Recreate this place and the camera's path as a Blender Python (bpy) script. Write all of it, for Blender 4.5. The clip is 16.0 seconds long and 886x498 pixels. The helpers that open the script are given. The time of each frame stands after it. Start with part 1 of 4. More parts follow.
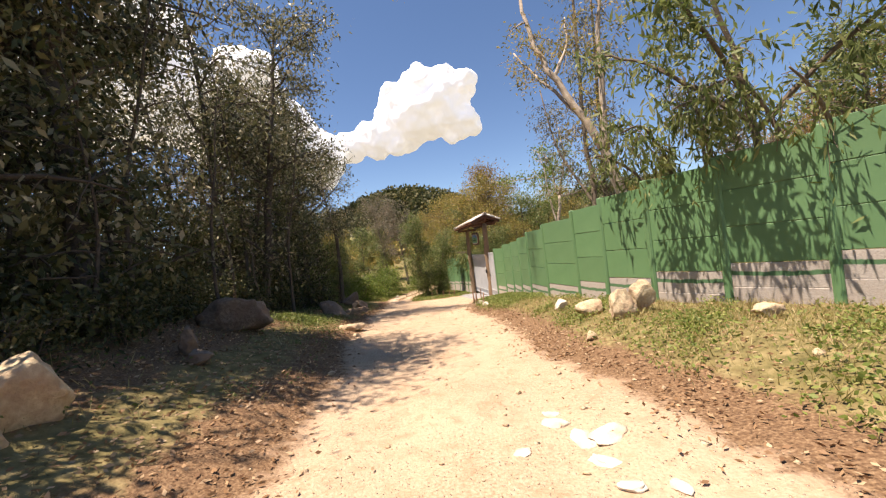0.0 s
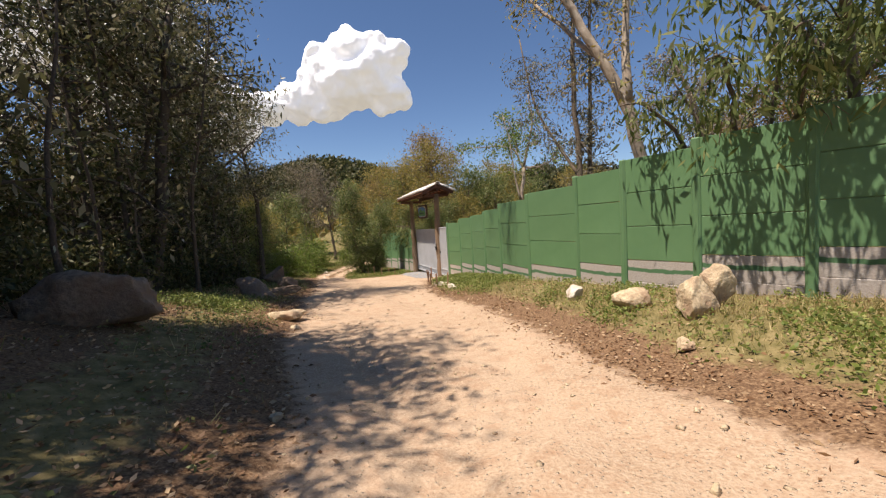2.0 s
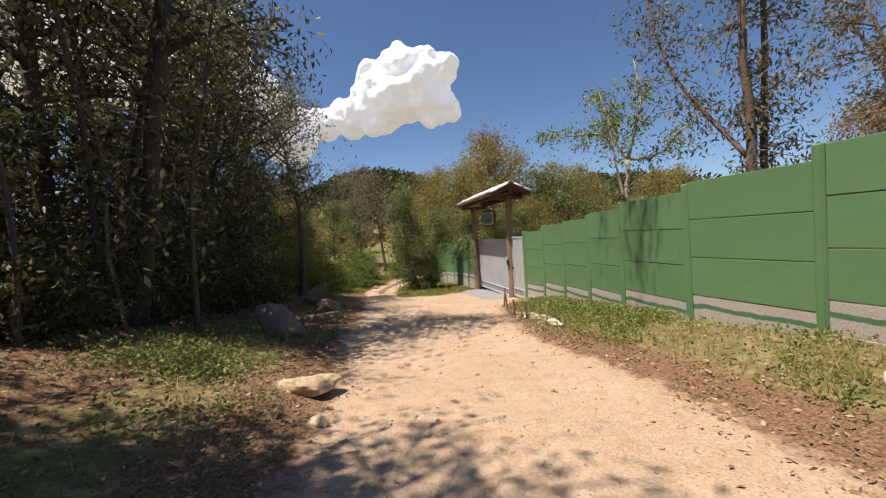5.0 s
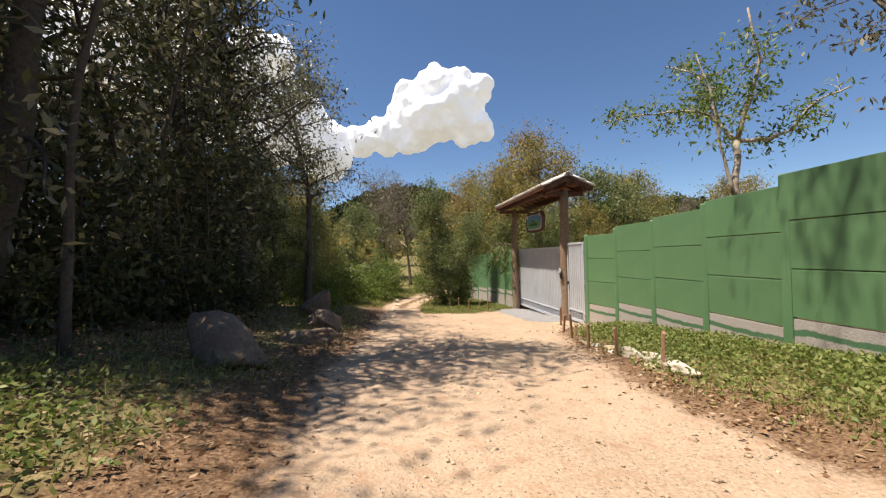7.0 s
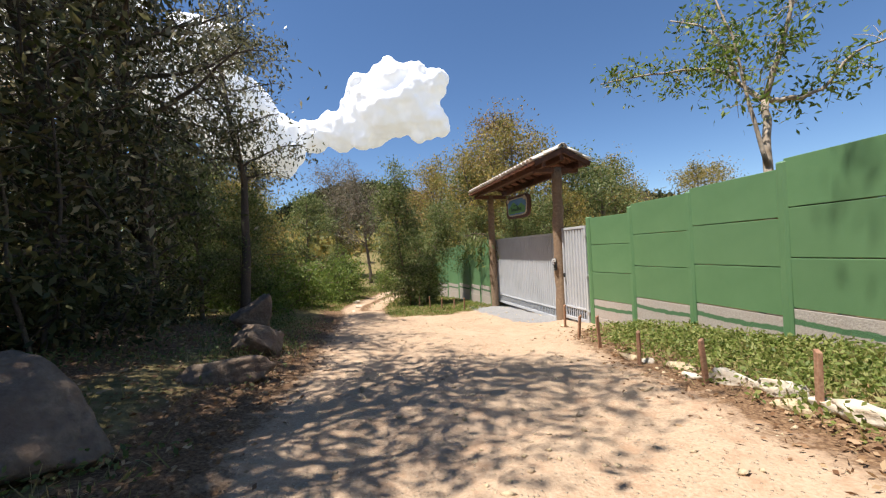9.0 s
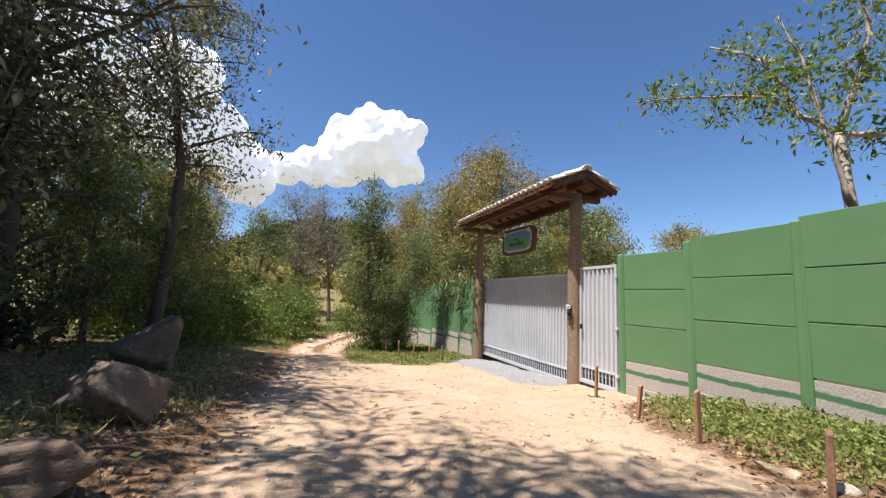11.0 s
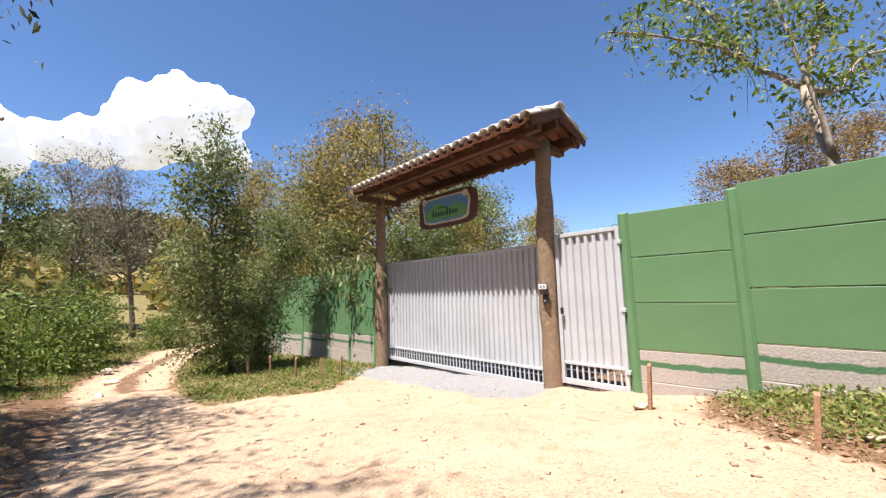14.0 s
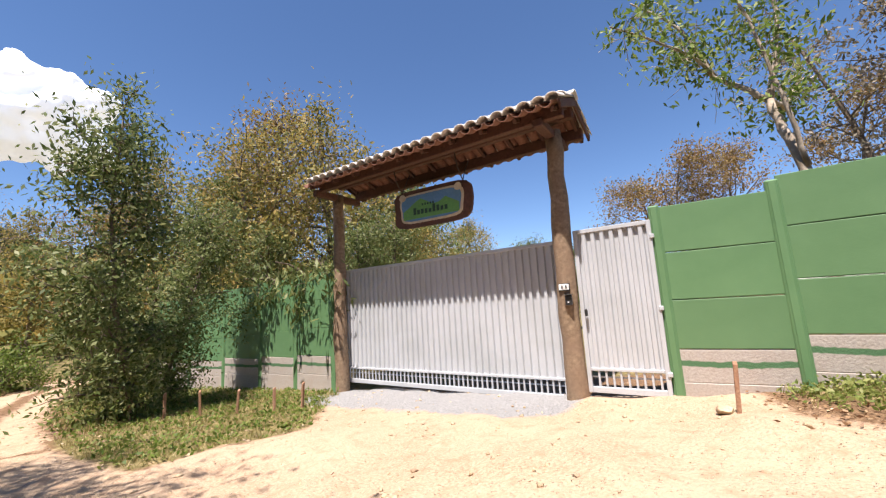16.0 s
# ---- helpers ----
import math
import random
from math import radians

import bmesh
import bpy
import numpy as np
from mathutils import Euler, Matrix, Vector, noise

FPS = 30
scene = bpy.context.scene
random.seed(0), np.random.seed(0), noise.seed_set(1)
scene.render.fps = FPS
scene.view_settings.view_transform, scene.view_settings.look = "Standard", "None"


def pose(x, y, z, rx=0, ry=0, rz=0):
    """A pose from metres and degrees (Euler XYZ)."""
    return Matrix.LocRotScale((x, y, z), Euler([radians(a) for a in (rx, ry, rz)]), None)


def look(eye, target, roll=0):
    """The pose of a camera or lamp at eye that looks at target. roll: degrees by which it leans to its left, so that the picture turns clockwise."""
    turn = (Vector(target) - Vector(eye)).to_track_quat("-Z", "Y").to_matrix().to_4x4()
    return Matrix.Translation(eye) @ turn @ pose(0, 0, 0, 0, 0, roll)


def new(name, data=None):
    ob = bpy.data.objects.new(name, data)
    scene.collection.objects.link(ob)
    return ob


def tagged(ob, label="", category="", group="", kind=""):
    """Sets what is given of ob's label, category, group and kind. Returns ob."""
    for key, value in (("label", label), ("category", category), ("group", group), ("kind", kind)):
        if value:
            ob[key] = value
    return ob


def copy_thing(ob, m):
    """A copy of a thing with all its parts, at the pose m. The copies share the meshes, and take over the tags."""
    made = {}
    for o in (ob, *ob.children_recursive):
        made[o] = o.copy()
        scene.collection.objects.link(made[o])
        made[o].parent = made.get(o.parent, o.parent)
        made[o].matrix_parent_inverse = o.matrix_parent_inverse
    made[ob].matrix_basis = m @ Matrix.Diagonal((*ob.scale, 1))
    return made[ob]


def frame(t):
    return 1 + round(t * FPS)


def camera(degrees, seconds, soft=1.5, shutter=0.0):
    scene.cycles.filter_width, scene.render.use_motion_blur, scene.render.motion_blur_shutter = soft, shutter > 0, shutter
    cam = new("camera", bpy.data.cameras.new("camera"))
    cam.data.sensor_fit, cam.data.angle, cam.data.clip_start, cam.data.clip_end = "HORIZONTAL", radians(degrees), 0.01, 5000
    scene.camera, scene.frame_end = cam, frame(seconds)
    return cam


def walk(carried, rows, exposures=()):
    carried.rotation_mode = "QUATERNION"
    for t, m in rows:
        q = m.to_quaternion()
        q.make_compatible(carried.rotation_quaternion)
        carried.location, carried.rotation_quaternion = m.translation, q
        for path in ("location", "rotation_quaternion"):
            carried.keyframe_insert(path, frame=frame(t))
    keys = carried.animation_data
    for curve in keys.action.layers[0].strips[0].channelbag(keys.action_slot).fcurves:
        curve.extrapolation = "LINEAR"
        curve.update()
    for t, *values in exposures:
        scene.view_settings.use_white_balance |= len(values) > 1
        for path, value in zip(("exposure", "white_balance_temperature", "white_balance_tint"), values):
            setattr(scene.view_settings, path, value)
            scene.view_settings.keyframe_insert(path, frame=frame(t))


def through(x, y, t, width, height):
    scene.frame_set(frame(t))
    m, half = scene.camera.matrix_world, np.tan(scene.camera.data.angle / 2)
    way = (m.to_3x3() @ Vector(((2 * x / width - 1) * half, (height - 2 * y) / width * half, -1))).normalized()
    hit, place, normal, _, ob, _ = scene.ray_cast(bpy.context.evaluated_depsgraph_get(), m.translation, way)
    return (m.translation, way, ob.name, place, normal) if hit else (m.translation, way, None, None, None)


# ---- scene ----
cam = camera(96.9, 16.0, soft=1.25)
PATH = [
    (0, (3.565, 0.638, 2.285), (3.162, 2.597, 2.303), -6.7),
    (0.5, (3.171, 1.14, 2.267), (2.894, 3.121, 2.267), -5.5),
    (1, (2.842, 1.65, 2.249), (2.673, 3.642, 2.184), -6.6),
    (1.5, (2.542, 2.164, 2.201), (2.361, 4.154, 2.132), -2.9),
    (2, (2.203, 2.689, 2.175), (2.175, 4.684, 2.046), -3.7),
    (2.5, (2.008, 3.259, 2.119), (1.9, 5.253, 2.007), -2.7),
    (3, (1.803, 3.795, 2.126), (1.684, 5.788, 2.009), -4.7),
    (3.5, (1.657, 4.189, 2.195), (1.544, 6.184, 2.105), -4.2),
    (4, (1.545, 4.585, 2.309), (1.384, 6.577, 2.235), -3.4),
    (4.2, (1.496, 4.743, 2.308), (1.248, 6.726, 2.241), -4.9),
    (6.3, (0.84, 7.588, 1.81), (0.597, 9.573, 1.791), -2.1),
    (6.5, (0.785, 7.809, 1.782), (0.474, 9.784, 1.845), -3.3),
    (7, (0.668, 8.347, 1.745), (0.269, 10.306, 1.782), -1.2),
    (7.5, (0.485, 8.84, 1.716), (0.137, 10.809, 1.763), -2.6),
    (8, (0.288, 9.276, 1.694), (-0.003, 11.255, 1.697), -2.0),
    (8.5, (0.113, 9.724, 1.652), (-0.12, 11.71, 1.637), -1.6),
    (9, (-0.03, 10.215, 1.64), (-0.222, 12.206, 1.65), -2.7),
    (9.2, (-0.07, 10.421, 1.632), (-0.265, 12.408, 1.759), -1.8),
    (11.3, (-0.822, 12.526, 1.341), (-0.813, 14.511, 1.59), 2.5),
    (11.5, (-0.921, 12.757, 1.344), (-0.808, 14.746, 1.519), -0.4),
    (12, (-1.134, 13.228, 1.317), (-0.92, 15.206, 1.522), -2.5),
    (12.5, (-1.282, 13.598, 1.275), (-0.983, 15.556, 1.553), 0.1),
    (13, (-1.443, 14.137, 1.286), (-1.024, 16.058, 1.654), -1.9),
    (13.5, (-1.611, 14.565, 1.265), (-1.043, 16.459, 1.568), 0.3),
    (14, (-1.805, 14.979, 1.249), (-1.031, 16.81, 1.471), -1.5),
    (14.5, (-2.06, 15.357, 1.247), (-1.261, 17.179, 1.457), -5.1),
    (15, (-2.264, 15.752, 1.233), (-1.358, 17.528, 1.388), -2.8),
    (15.5, (-2.472, 16.111, 1.176), (-1.427, 17.797, 1.436), -2.9),
    (16, (-2.633, 16.45, 1.166), (-1.436, 18.028, 1.447), -3.4),
]
EXPO = [(0.0, 0.98, 7400, 18), (1.5, 0.62, 7050, 17), (4.0, 0.42, 6850, 16), (6.5, 0.58, 6850, 14), (9.0, 0.74, 6500, 12), (11.5, 0.86, 6250, 13), (13.5, 1.12, 6350, 15), (16.0, 1.03, 6500, 17)]
walk(cam, [(t, look(eye, target, roll)) for t, eye, target, roll in PATH], EXPO)

# ---- world, sun, exposure ----
SUN_TO = Vector((-0.86, -0.50, 0.0)).normalized()
SUN_EL = radians(68)
world = bpy.data.worlds.new("sky")
scene.world = world
world.use_nodes = True
wn, wl = world.node_tree.nodes, world.node_tree.links
sky = wn.new("ShaderNodeTexSky")
sky.sky_type, sky.sun_disc = "NISHITA", False
sky.sun_elevation = SUN_EL
sky.sun_rotation = math.atan2(SUN_TO.x, SUN_TO.y)
sky.altitude, sky.air_density, sky.dust_density, sky.ozone_density = 1200, 1.0, 0.0, 4.0
wn["Background"].inputs["Strength"].default_value = 0.086
hue = wn.new("ShaderNodeHueSaturation")
hue.inputs["Saturation"].default_value = 1.08
wl.new(sky.outputs["Color"], hue.inputs["Color"])
wl.new(hue.outputs["Color"], wn["Background"].inputs["Color"])
sun = new("sun", bpy.data.lights.new("sun", "SUN"))
sun.data.energy, sun.data.angle, sun.data.color = 5.0, radians(0.53), (1.0, 0.94, 0.84)
to_sun = SUN_TO * math.cos(SUN_EL) + Vector((0, 0, math.sin(SUN_EL)))
sun.matrix_world = look(to_sun * 60, (0, 0, 0))

# ---- materials ----
def material(name, rough=0.8, metal=0.0):
    m = bpy.data.materials.new(name)
    m.use_nodes = True
    b = m.node_tree.nodes["Principled BSDF"]
    b.inputs["Roughness"].default_value, b.inputs["Metallic"].default_value = rough, metal
    return m, m.node_tree.nodes, m.node_tree.links, b

def noise_tex(n, l, scale, detail=4.0, coord="Object", rough=0.6):
    tc, t = n.new("ShaderNodeTexCoord"), n.new("ShaderNodeTexNoise")
    t.inputs["Scale"].default_value, t.inputs["Detail"].default_value, t.inputs["Roughness"].default_value = scale, detail, rough
    l.new(tc.outputs[coord], t.inputs["Vector"])
    return t.outputs["Fac"]

def ramp(n, l, fac, stops):
    r = n.new("ShaderNodeValToRGB")
    while len(r.color_ramp.elements) < len(stops):
        r.color_ramp.elements.new(0.5)
    for e, (p, c) in zip(r.color_ramp.elements, stops):
        e.position = p
        e.color = (*c, 1) if not isinstance(c, float) else (c, c, c, 1)
    l.new(fac, r.inputs["Fac"])
    return r.outputs["Color"]

def mix(n, l, fac, a, b, blend="MIX"):
    m = n.new("ShaderNodeMix")
    m.data_type, m.blend_type = "RGBA", blend
    for socket, v in ((m.inputs["Factor"], fac), (m.inputs["A"], a), (m.inputs["B"], b)):
        if isinstance(v, (int, float)):
            socket.default_value = v
        elif isinstance(v, tuple):
            socket.default_value = (*v, 1)
        else:
            l.new(v, socket)
    return m.outputs["Result"]

def bump(n, l, b, height, strength, distance=0.02):
    k = n.new("ShaderNodeBump")
    k.inputs["Strength"].default_value, k.inputs["Distance"].default_value = strength, distance
    l.new(height, k.inputs["Height"])
    l.new(k.outputs["Normal"], b.inputs["Normal"])

def grainy(name, c1, c2, c3, big=2.0, fine=30.0, rough=0.85, bumps=0.4, dist=0.01, metal=0.0, coord="Object"):
    m, n, l, b = material(name, rough, metal)
    f, g = noise_tex(n, l, fine, 5, coord), noise_tex(n, l, big, 4, coord)
    base = ramp(n, l, f, [(0.3, c1), (0.7, c2)])
    l.new(mix(n, l, ramp(n, l, g, [(0.42, 0.0), (0.68, 1.0)]), base, c3), b.inputs["Base Color"])
    bump(n, l, b, f, bumps, dist)
    return m

def leafy(name, c1, c2, c3, through=0.35, rough=0.55):
    m, n, l, b = material(name, rough)
    geo = n.new("ShaderNodeNewGeometry")
    col = ramp(n, l, geo.outputs["Random Per Island"], [(0.0, c1), (0.5, c2), (1.0, c3)])
    l.new(col, b.inputs["Base Color"])
    b.inputs["Specular IOR Level"].default_value = 0.35
    t, s = n.new("ShaderNodeBsdfTranslucent"), n.new("ShaderNodeMixShader")
    l.new(col, t.inputs["Color"])
    s.inputs["Fac"].default_value = through
    l.new(b.outputs["BSDF"], s.inputs[1]), l.new(t.outputs["BSDF"], s.inputs[2])
    l.new(s.outputs["Shader"], n["Material Output"].inputs["Surface"])
    return m

def ground_material():
    m, n, l, b = material("earth_and_grass", 0.95)
    road = n.new("ShaderNodeAttribute"); road.attribute_name = "road"
    grass = n.new("ShaderNodeAttribute"); grass.attribute_name = "grass"
    grav = n.new("ShaderNodeAttribute"); grav.attribute_name = "gravel"
    fine, mid, big = noise_tex(n, l, 45, 6), noise_tex(n, l, 6, 5), noise_tex(n, l, 0.9, 4)
    sand = ramp(n, l, fine, [(0.25, (0.30, 0.185, 0.115)), (0.5, (0.45, 0.325, 0.22)), (0.75, (0.57, 0.435, 0.315))])
    sand = mix(n, l, ramp(n, l, big, [(0.4, 0.0), (0.7, 0.75)]), sand, (0.52, 0.385, 0.27))
    sand = mix(n, l, ramp(n, l, mid, [(0.5, 0.0), (0.72, 0.6)]), sand, (0.36, 0.21, 0.125))
    vor = n.new("ShaderNodeTexVoronoi"); vor.inputs["Scale"].default_value = 28
    tc = n.new("ShaderNodeTexCoord"); l.new(tc.outputs["Object"], vor.inputs["Vector"])
    stone = ramp(n, l, vor.outputs["Distance"], [(0.10, 1.0), (0.22, 0.0)])
    sand = mix(n, l, mix(n, l, 0.55, (0, 0, 0), stone), sand, (0.72, 0.62, 0.47))
    litter = ramp(n, l, fine, [(0.3, (0.07, 0.04, 0.024)), (0.5, (0.185, 0.108, 0.06)), (0.7, (0.34, 0.225, 0.13))])
    green = ramp(n, l, mid, [(0.3, (0.10, 0.09, 0.035)), (0.5, (0.19, 0.155, 0.065)), (0.7, (0.31, 0.24, 0.12))])
    def edge(attr, soft):
        a = n.new("ShaderNodeMath"); a.operation = "ADD"
        s = n.new("ShaderNodeMath"); s.operation = "MULTIPLY_ADD"
        l.new(mid, s.inputs[0]); s.inputs[1].default_value, s.inputs[2].default_value = soft, -soft / 2
        l.new(attr.outputs["Fac"], a.inputs[0]); l.new(s.outputs[0], a.inputs[1])
        return ramp(n, l, a.outputs[0], [(0.38, 0.0), (0.62, 1.0)])
    col = mix(n, l, edge(grass, 0.9), litter, green)
    col = mix(n, l, edge(road, 0.8), col, sand)
    grey = ramp(n, l, fine, [(0.3, (0.15, 0.148, 0.15)), (0.7, (0.40, 0.395, 0.39))])
    col = mix(n, l, edge(grav, 0.6), col, grey)
    l.new(col, b.inputs["Base Color"])
    b.inputs["Specular IOR Level"].default_value = 0.2
    h = mix(n, l, 0.5, fine, stone)
    bump(n, l, b, h, 1.0, 0.025)
    return m

EARTH = ground_material()

def wall_paint(name, c1, c2, c3):
    m, n, l, b = material(name, 0.55)
    f, g = noise_tex(n, l, 60, 4), noise_tex(n, l, 1.7, 5)
    info = n.new("ShaderNodeObjectInfo")
    base = mix(n, l, ramp(n, l, g, [(0.35, 0.0), (0.7, 1.0)]), c1, c2)
    base = mix(n, l, mix(n, l, 0.35, (0, 0, 0), info.outputs["Random"]), base, c3)
    l.new(base, b.inputs["Base Color"])
    bump(n, l, b, f, 0.25, 0.004)
    return m

GREEN = wall_paint("green_wall_paint", (0.098, 0.21, 0.092), (0.122, 0.245, 0.112), (0.108, 0.20, 0.098))

def base_panel_material():
    m, n, l, b = material("raw_concrete_with_paint_streak", 0.9)
    tc, sep = n.new("ShaderNodeTexCoord"), n.new("ShaderNodeSeparateXYZ")
    l.new(tc.outputs["Object"], sep.inputs[0])
    wob = noise_tex(n, l, 2.2, 4)
    f, g = noise_tex(n, l, 40, 5), noise_tex(n, l, 3, 4)
    grey = ramp(n, l, f, [(0.25, (0.33, 0.29, 0.26)), (0.75, (0.47, 0.43, 0.39))])
    grey = mix(n, l, ramp(n, l, g, [(0.45, 0.0), (0.7, 0.6)]), grey, (0.38, 0.31, 0.26))
    a = n.new("ShaderNodeMath"); a.operation = "MULTIPLY_ADD"
    l.new(wob, a.inputs[0]); a.inputs[1].default_value = 0.16
    l.new(sep.outputs["Z"], a.inputs[2])
    band = ramp(n, l, a.outputs[0], [(0.0, 0.0), (0.455, 0.0), (0.465, 1.0), (0.52, 1.0), (0.53, 0.0)])
    l.new(mix(n, l, band, grey, (0.07, 0.16, 0.075)), b.inputs["Base Color"])
    bump(n, l, b, f, 0.6, 0.01)
    return m

CONCRETE = base_panel_material()
BARK = grainy("brown_bark", (0.09, 0.065, 0.045), (0.22, 0.17, 0.12), (0.15, 0.12, 0.09), 3, 25, 0.95, 0.8, 0.02)
DARK_BARK = grainy("dark_bark", (0.045, 0.035, 0.028), (0.12, 0.095, 0.075), (0.08, 0.065, 0.05), 3, 25, 0.95, 0.8, 0.02)
PALE_BARK = grainy("pale_mottled_bark", (0.30, 0.24, 0.18), (0.55, 0.47, 0.38), (0.22, 0.17, 0.12), 5, 20, 0.9, 0.6, 0.02)
LOG = grainy("weathered_log", (0.16, 0.105, 0.065), (0.33, 0.24, 0.155), (0.22, 0.145, 0.095), 2.5, 18, 0.85, 0.6, 0.012)
RED_WOOD = grainy("red_brown_timber", (0.065, 0.028, 0.018), (0.14, 0.062, 0.04), (0.10, 0.045, 0.03), 3, 26, 0.75, 0.4, 0.006)
TILE = grainy("white_clay_tile", (0.76, 0.73, 0.69), (0.86, 0.84, 0.81), (0.70, 0.62, 0.55), 6, 25, 0.85, 0.4, 0.006)
CLAY = grainy("red_clay_underside", (0.22, 0.10, 0.065), (0.36, 0.18, 0.12), (0.26, 0.14, 0.10), 4, 22, 0.9, 0.4, 0.006)
STEEL = grainy("grey_painted_steel", (0.47, 0.49, 0.52), (0.52, 0.54, 0.57), (0.43, 0.45, 0.47), 1.2, 60, 0.45, 0.08, 0.002)
ROCK = grainy("tan_rock", (0.42, 0.32, 0.20), (0.66, 0.54, 0.36), (0.34, 0.22, 0.14), 3.5, 22, 0.92, 0.8, 0.03)
WHITE_ROCK = grainy("white_quartz_rock", (0.52, 0.46, 0.37), (0.72, 0.66, 0.56), (0.44, 0.33, 0.23), 6, 25, 0.9, 0.6, 0.02)
DARK_ROCK = grainy("grey_brown_boulder", (0.13, 0.095, 0.07), (0.29, 0.22, 0.16), (0.19, 0.125, 0.085), 3, 18, 0.92, 0.8, 0.03)
STAKE = grainy("split_wood_stake", (0.24, 0.12, 0.07), (0.44, 0.27, 0.17), (0.30, 0.15, 0.09), 8, 40, 0.85, 0.5, 0.006)
WHITE = grainy("white_paint", (0.74, 0.74, 0.72), (0.80, 0.80, 0.78), (0.66, 0.65, 0.62), 8, 50, 0.6, 0.1, 0.002)
BLACK = grainy("black_plastic", (0.02, 0.02, 0.02), (0.035, 0.035, 0.035), (0.03, 0.03, 0.03), 8, 50, 0.4, 0.05, 0.001)
SIGN_BLUE = grainy("sign_blue_paint", (0.08, 0.20, 0.40), (0.13, 0.28, 0.48), (0.10, 0.22, 0.36), 6, 40, 0.6, 0.1, 0.002)
SIGN_GREEN = grainy("sign_green_paint", (0.10, 0.28, 0.07), (0.16, 0.38, 0.10), (0.12, 0.30, 0.09), 6, 40, 0.6, 0.1, 0.002)
SIGN_DARK = grainy("sign_dark_paint", (0.02, 0.06, 0.03), (0.03, 0.08, 0.04), (0.02, 0.05, 0.03), 6, 40, 0.6, 0.1, 0.002)
CREAM = grainy("cream_rope_trim", (0.55, 0.46, 0.32), (0.70, 0.60, 0.44), (0.50, 0.40, 0.28), 8, 60, 0.8, 0.3, 0.003)
WIRE = grainy("dark_iron", (0.03, 0.025, 0.02), (0.06, 0.05, 0.045), (0.05, 0.03, 0.02), 8, 50, 0.6, 0.1, 0.002)
LEAF_DARK = leafy("dark_forest_leaf", (0.030, 0.040, 0.012), (0.065, 0.078, 0.026), (0.17, 0.15, 0.065), 0.3)
# brighter leaf puts the sun on tall crowns into the colour; undergrowth keeps LEAF_DARK
LEAF_SUNLIT = leafy("grey_olive_sunlit_leaf", (0.06, 0.066, 0.026), (0.16, 0.16, 0.075), (0.40, 0.36, 0.24), 0.34, 0.38)
LEAF_GREEN = leafy("green_leaf", (0.075, 0.11, 0.03), (0.16, 0.205, 0.062), (0.33, 0.34, 0.15), 0.42)
LEAF_OLIVE = leafy("olive_yellow_leaf", (0.15, 0.155, 0.04), (0.31, 0.265, 0.07), (0.46, 0.32, 0.10), 0.4)
LEAF_RUST = leafy("rust_tinged_leaf", (0.18, 0.12, 0.045), (0.32, 0.19, 0.075), (0.28, 0.23, 0.07), 0.35)
LEAF_GREY = leafy("grey_dry_leaf", (0.14, 0.12, 0.085), (0.22, 0.19, 0.13), (0.28, 0.23, 0.16), 0.3)
LEAF_ASH = leafy("ash_green_leaf", (0.09, 0.085, 0.055), (0.17, 0.165, 0.095), (0.30, 0.26, 0.18), 0.35)
LEAF_LIME = leafy("bright_weed_leaf", (0.08, 0.14, 0.02), (0.16, 0.23, 0.04), (0.26, 0.30, 0.08), 0.4)
LEAF_VERGE = leafy("yellow_green_weed_leaf", (0.10, 0.15, 0.03), (0.21, 0.26, 0.06), (0.36, 0.36, 0.13), 0.4)
LEAF_FALLEN = leafy("fallen_brown_leaf", (0.16, 0.08, 0.04), (0.32, 0.19, 0.10), (0.50, 0.36, 0.22), 0.1)
STRAW = leafy("dry_grass_blade", (0.22, 0.20, 0.065), (0.36, 0.30, 0.125), (0.50, 0.41, 0.21), 0.3)

# ---- helpers for meshes ----
def mesh_of(name, verts, faces, mat, smooth=False):
    me = bpy.data.meshes.new(name)
    me.from_pydata([tuple(v) for v in verts], [], [tuple(f) for f in faces])
    me.materials.append(mat)
    if smooth:
        me.polygons.foreach_set("use_smooth", [True] * len(me.polygons))
    me.update()
    return me

def part(name, data, mat=None, parent=None, label="", at=None):
    """Links a bmesh or a mesh as one mesh object under parent."""
    if isinstance(data, bmesh.types.BMesh):
        me = bpy.data.meshes.new(name)
        data.to_mesh(me)
        data.free()
        me.materials.append(mat)
    else:
        me = data
    ob = new(name, me)
    if at is not None:
        ob.matrix_basis = at
    if parent is not None:
        ob.parent = parent
    return tagged(ob, label) if label else ob

def thing(name, label, category, m=None, group="", kind=""):
    ob = new(name)
    ob.empty_display_size = 0.2
    if m is not None:
        ob.matrix_basis = m
    return tagged(ob, label, category, group, kind)

def box(sx, sy, sz, bevel=0.0, origin=(0, 0, 0), bm=None, rot=None):
    """A bevelled box from its centre."""
    b2 = bmesh.new()
    bmesh.ops.create_cube(b2, size=1)
    bmesh.ops.scale(b2, vec=(sx, sy, sz), verts=b2.verts)
    if bevel:
        bmesh.ops.bevel(b2, geom=b2.edges[:], offset=bevel, segments=1, affect="EDGES")
    if rot is not None:
        bmesh.ops.transform(b2, matrix=rot, verts=b2.verts)
    bmesh.ops.translate(b2, vec=origin, verts=b2.verts)
    if bm is None:
        return b2
    me = bpy.data.meshes.new("scratch")
    b2.to_mesh(me)
    b2.free()
    bm.from_mesh(me)
    bpy.data.meshes.remove(me)
    return bm

